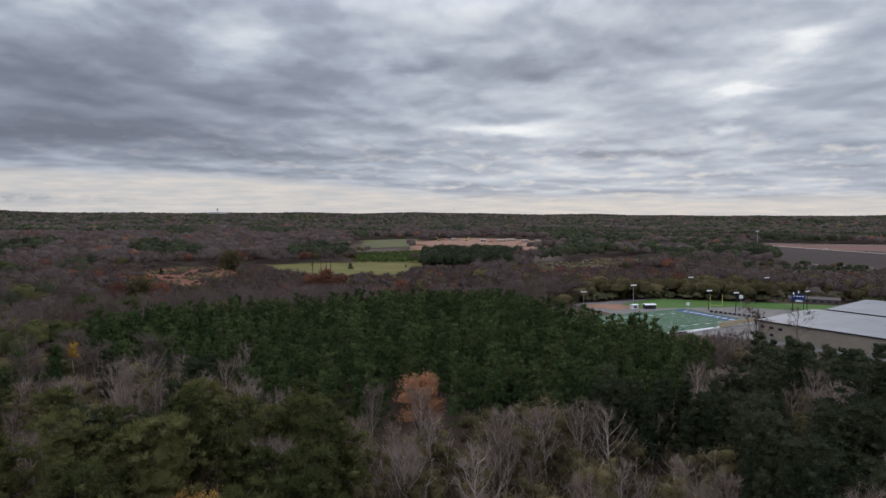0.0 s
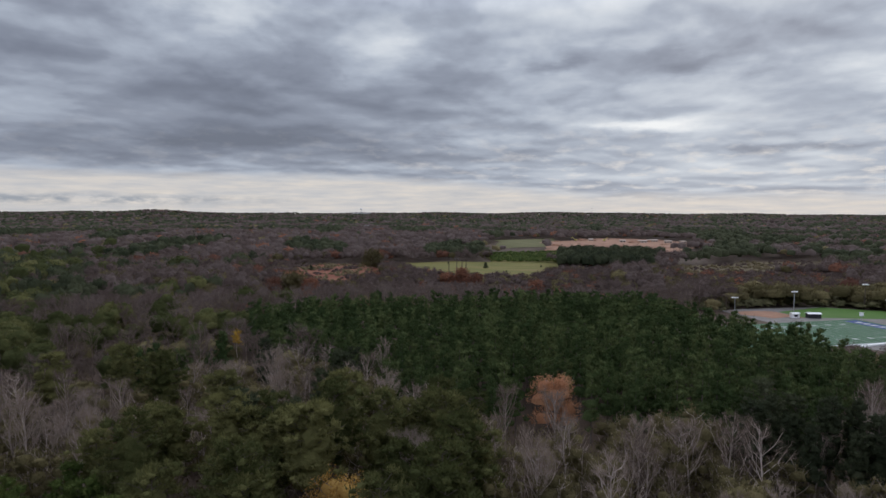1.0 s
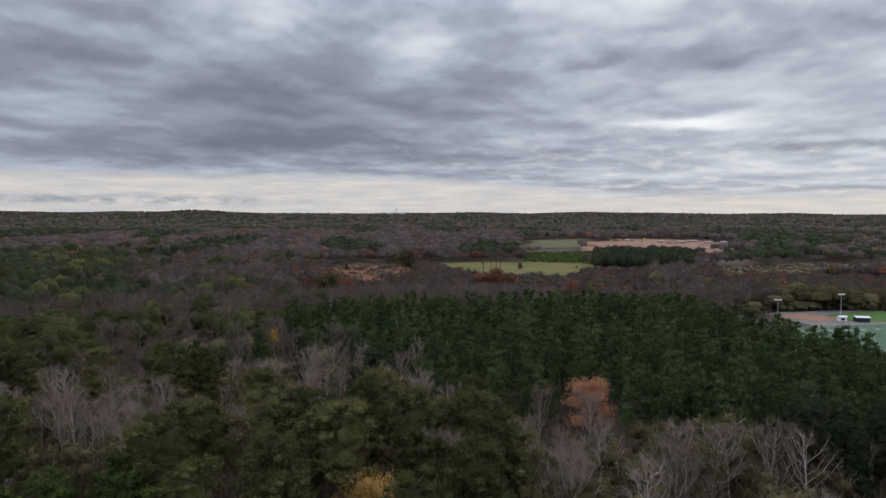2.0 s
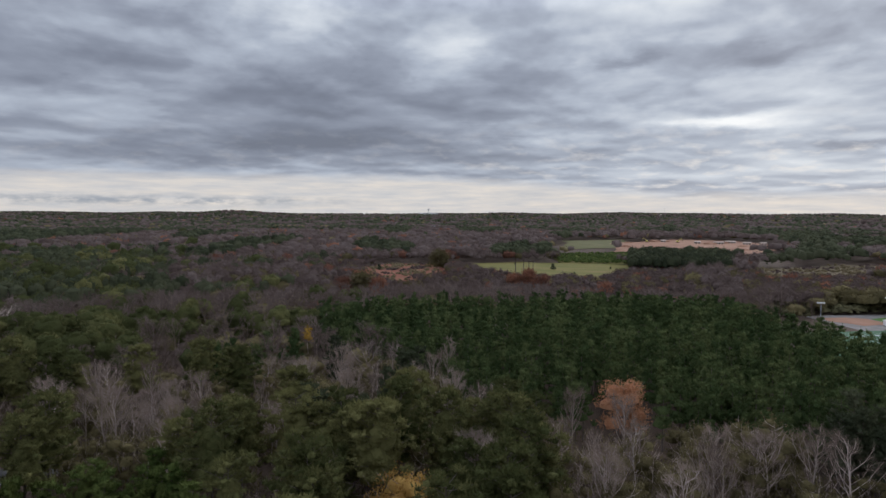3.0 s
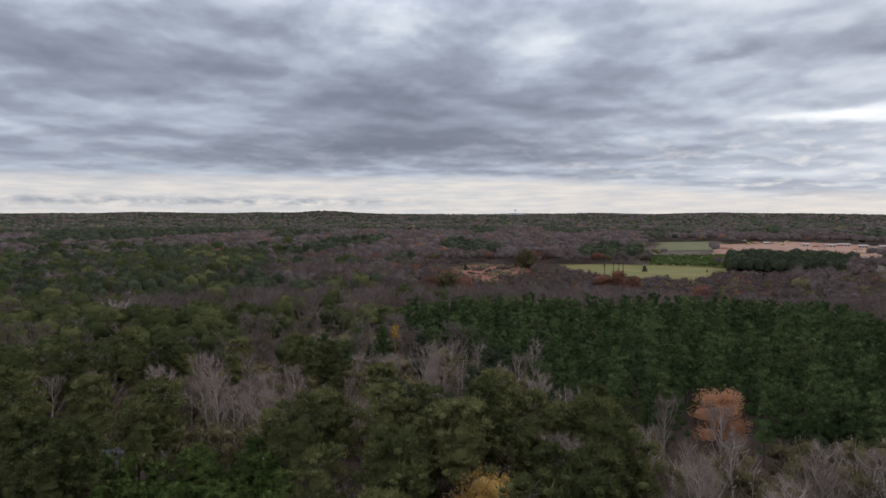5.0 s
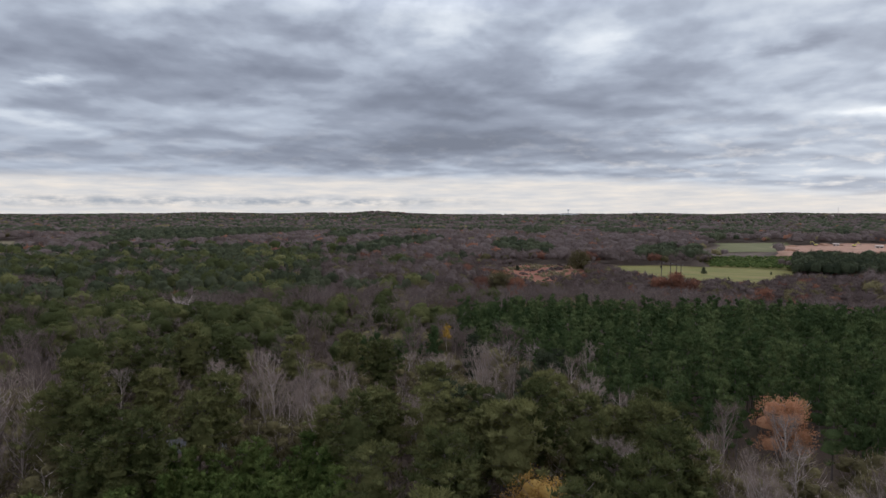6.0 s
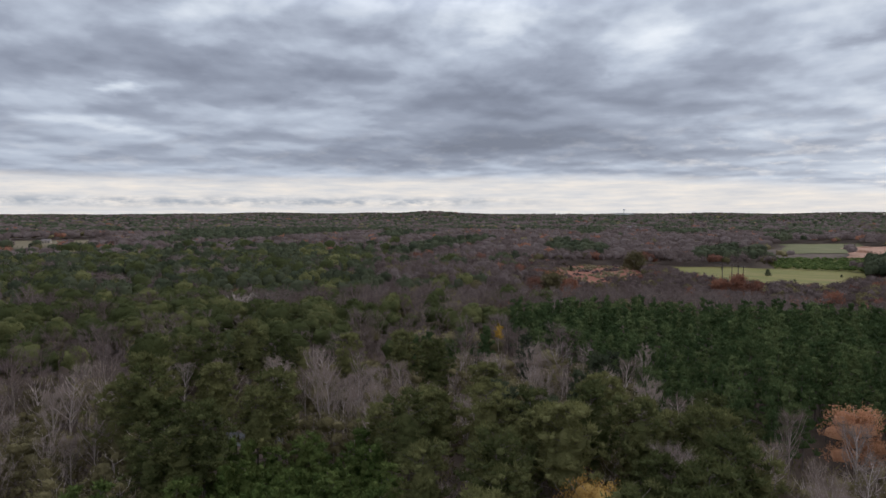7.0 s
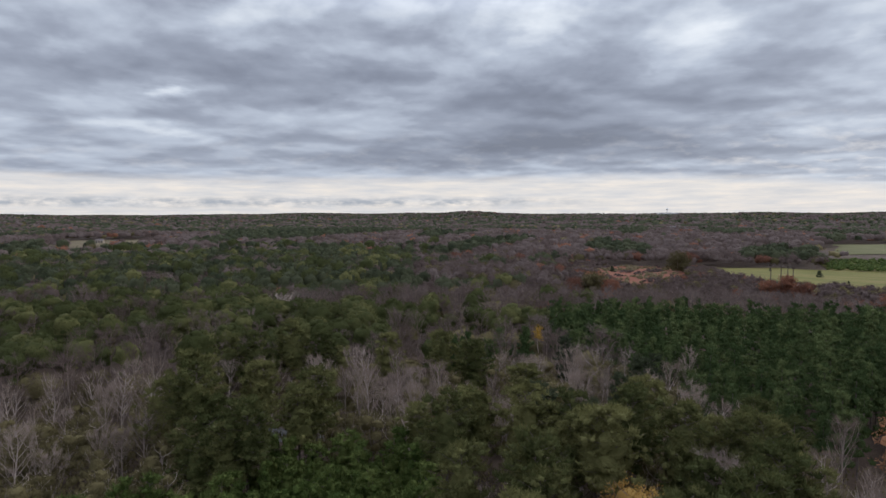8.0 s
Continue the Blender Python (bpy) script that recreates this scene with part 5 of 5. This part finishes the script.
def mast(name, x, y, h, r, material, label):
    ob = new(name)
    ob.matrix_basis = pose(x, y, float(land(x, y)))
    rod_part("shaft", (0, 0, 0), (0, 0, h), r, material, ob, r2=r * 0.5)
    for k in range(3):
        a = k * 2.094
        rod_part("antenna", (r * 2.2 * math.cos(a), r * 2.2 * math.sin(a), h * 0.9), (r * 2.2 * math.cos(a), r * 2.2 * math.sin(a), h), r * 0.5, WHITE, ob, sides=6)
        rod_part("bracket", (0, 0, h * 0.95), (r * 2.2 * math.cos(a), r * 2.2 * math.sin(a), h * 0.95), r * 0.3, material, ob, sides=6)
    tagged(ob, label, "mast")


mast("cell_tower", 505, 980, 27, 0.9, STEEL, "pale monopole mast behind the trees")
mast("radio_mast", 78, 4300, 52, 0.9, STEEL, "thin radio mast on the far ridge")


def water_tower(x, y, h):
    ob = new("water_tower")
    ob.matrix_basis = pose(x, y, float(land(x, y)))
    bm = bmesh.new()
    bmesh.ops.create_uvsphere(bm, u_segments=16, v_segments=10, radius=9, matrix=Matrix.Translation((0, 0, h)) @ Matrix.Diagonal((1, 1, 0.7, 1)))
    part("tank", bm, WHITE, ob, "white rounded tank")
    rod_part("stem", (0, 0, 0), (0, 0, h - 4), 2.2, WHITE, ob, sides=12)
    tagged(ob, "white water tower on the horizon", "water tower")


water_tower(-1615, 4380, 40)


def house(x, y, turn, size=1.0, material=None, roof=None):
    return shed("farmhouse", x, y, turn, (14 * size, 9 * size, 5.5 * size), 3.0 * size, material or WALL, roof or RUST, "pale house with a brown roof among far trees", "house")


for x, y, turn, size in ((-634, 966, 20, 1.0), (-616, 985, -10, 0.9), (-655, 950, 60, 0.8), (-1110, 440, 70, 0.8), (-1150, 425, 50, 0.9), (-1100, 490, 80, 0.7)):
    house(x, y, turn, size)
sheet("far_clearing", CLEARING, TANGRASS, 0.8, "pale tan grassy clearing with houses", "clearing", 25, 4, 21)
shed("warehouse", -590, 1690, 20, (60, 22, 9), 2.5, WHITE, ROOF, "long pale warehouse among far woods", "warehouse")
shed("warehouse", -1395, 3790, 40, (120, 40, 12), 4, WHITE, ROOF, "long pale warehouse on the far ridge", "warehouse")


def car(x, y, z, turn, paint, label):
    ob = new("car")
    ob.matrix_basis = pose(x, y, z, 0, 0, turn)
    bm = bmesh.new()
    prof = [(-2.3, 0.45), (-2.3, 0.95), (-1.5, 1.05), (-0.9, 1.55), (0.9, 1.55), (1.5, 1.0), (2.3, 0.85), (2.3, 0.45)]
    a = [bm.verts.new((px, -0.9, pz)) for px, pz in prof]
    b = [bm.verts.new((px, 0.9, pz)) for px, pz in prof]
    bm.faces.new(a)
    bm.faces.new(b[::-1])
    for i in range(len(prof)):
        j = (i + 1) % len(prof)
        bm.faces.new((a[i], b[i], b[j], a[j]))
    bmesh.ops.recalc_face_normals(bm, faces=bm.faces[:])
    part("body", bm, paint, ob)
    box_part("window_band", (1.8, 1.84, 0.36), (0, 0, 1.28), GLASS, ob, label="dark car windows")
    for px in (-1.45, 1.45):
        for py in (-0.85, 0.85):
            rod_part("wheel", (px, py - 0.1, 0.33), (px, py + 0.1, 0.33), 0.33, DARK, ob, sides=10)
    tagged(ob, label, "car")


DARKPAINT = surface("dark_car_paint", [(.03, .03, .04), (.05, .05, .06)], 0.5, 0.3)
car(565, 900, float(land(565, 900)) + 1.3, -72, WHITE, "white car on the pale dirt road")
car(585, 842, float(land(585, 842)) + 1.3, -70, DARKPAINT, "dark car on the pale dirt road")


# ---- the building site ----
def excavator(x, y, turn):
    ob = new("excavator")
    ob.matrix_basis = pose(x, y, float(land(x, y)) + 0.8, 0, 0, turn)
    for q in (-1.4, 1.4):
        box_part("track", (5.0, 0.8, 1.1), (0, q, 0.55), DARK, ob, round_off=0.25)
    box_part("body", (4.2, 3.0, 1.8), (-0.4, 0, 2.2), YELLOWPAINT, ob, round_off=0.2)
    box_part("cab", (1.8, 1.4, 1.9), (1.0, 0.7, 3.4), GLASS, ob, round_off=0.15)
    rod_part("boom", (1.2, -0.4, 2.6), (5.5, -0.4, 7.5), 0.4, YELLOWPAINT, ob)
    rod_part("stick", (5.5, -0.4, 7.5), (8.6, -0.4, 4.0), 0.3, YELLOWPAINT, ob)
    box_part("bucket", (1.2, 1.4, 1.2), (8.6, -0.4, 3.4), DARK, ob, round_off=0.2)
    tagged(ob, "yellow excavator with a raised boom on bare clay", "excavator")


def spoil_heap(x, y, r, h, seed):
    rng = np.random.default_rng(seed)
    v, f = dome(rng, h, r, -0.8, 12, 4)
    v[:, 2] = np.maximum(v[:, 2], -0.3)
    ob = mesh_object("spoil_heap", v, f, CLAY)
    ob.matrix_basis = pose(x, y, float(land(x, y)) + 0.5)
    tagged(ob, "heap of pinkish excavated clay", "spoil heap", "heaps on the building site")


excavator(44, 1160, 20)
excavator(-8, 1150, 160)
rs = random.Random(5)
for k in range(16):
    spoil_heap(rs.uniform(-40, 175), rs.uniform(930, 1190), rs.uniform(5, 13), rs.uniform(1.5, 4.0), 4000 + k)
for x, y, turn, L in ((108, 1130, 10, 22), (75, 1140, 5, 14), (150, 1120, -10, 18), (128, 1160, 15, 26), (20, 1165, 0, 12), (172, 1110, 20, 14)):
    shed("house_under_construction", x, y, turn, (L * 0.7, 7, 3.6), 1.2, TRACK, TRACK, "pale unfinished house on the clay site", "building")
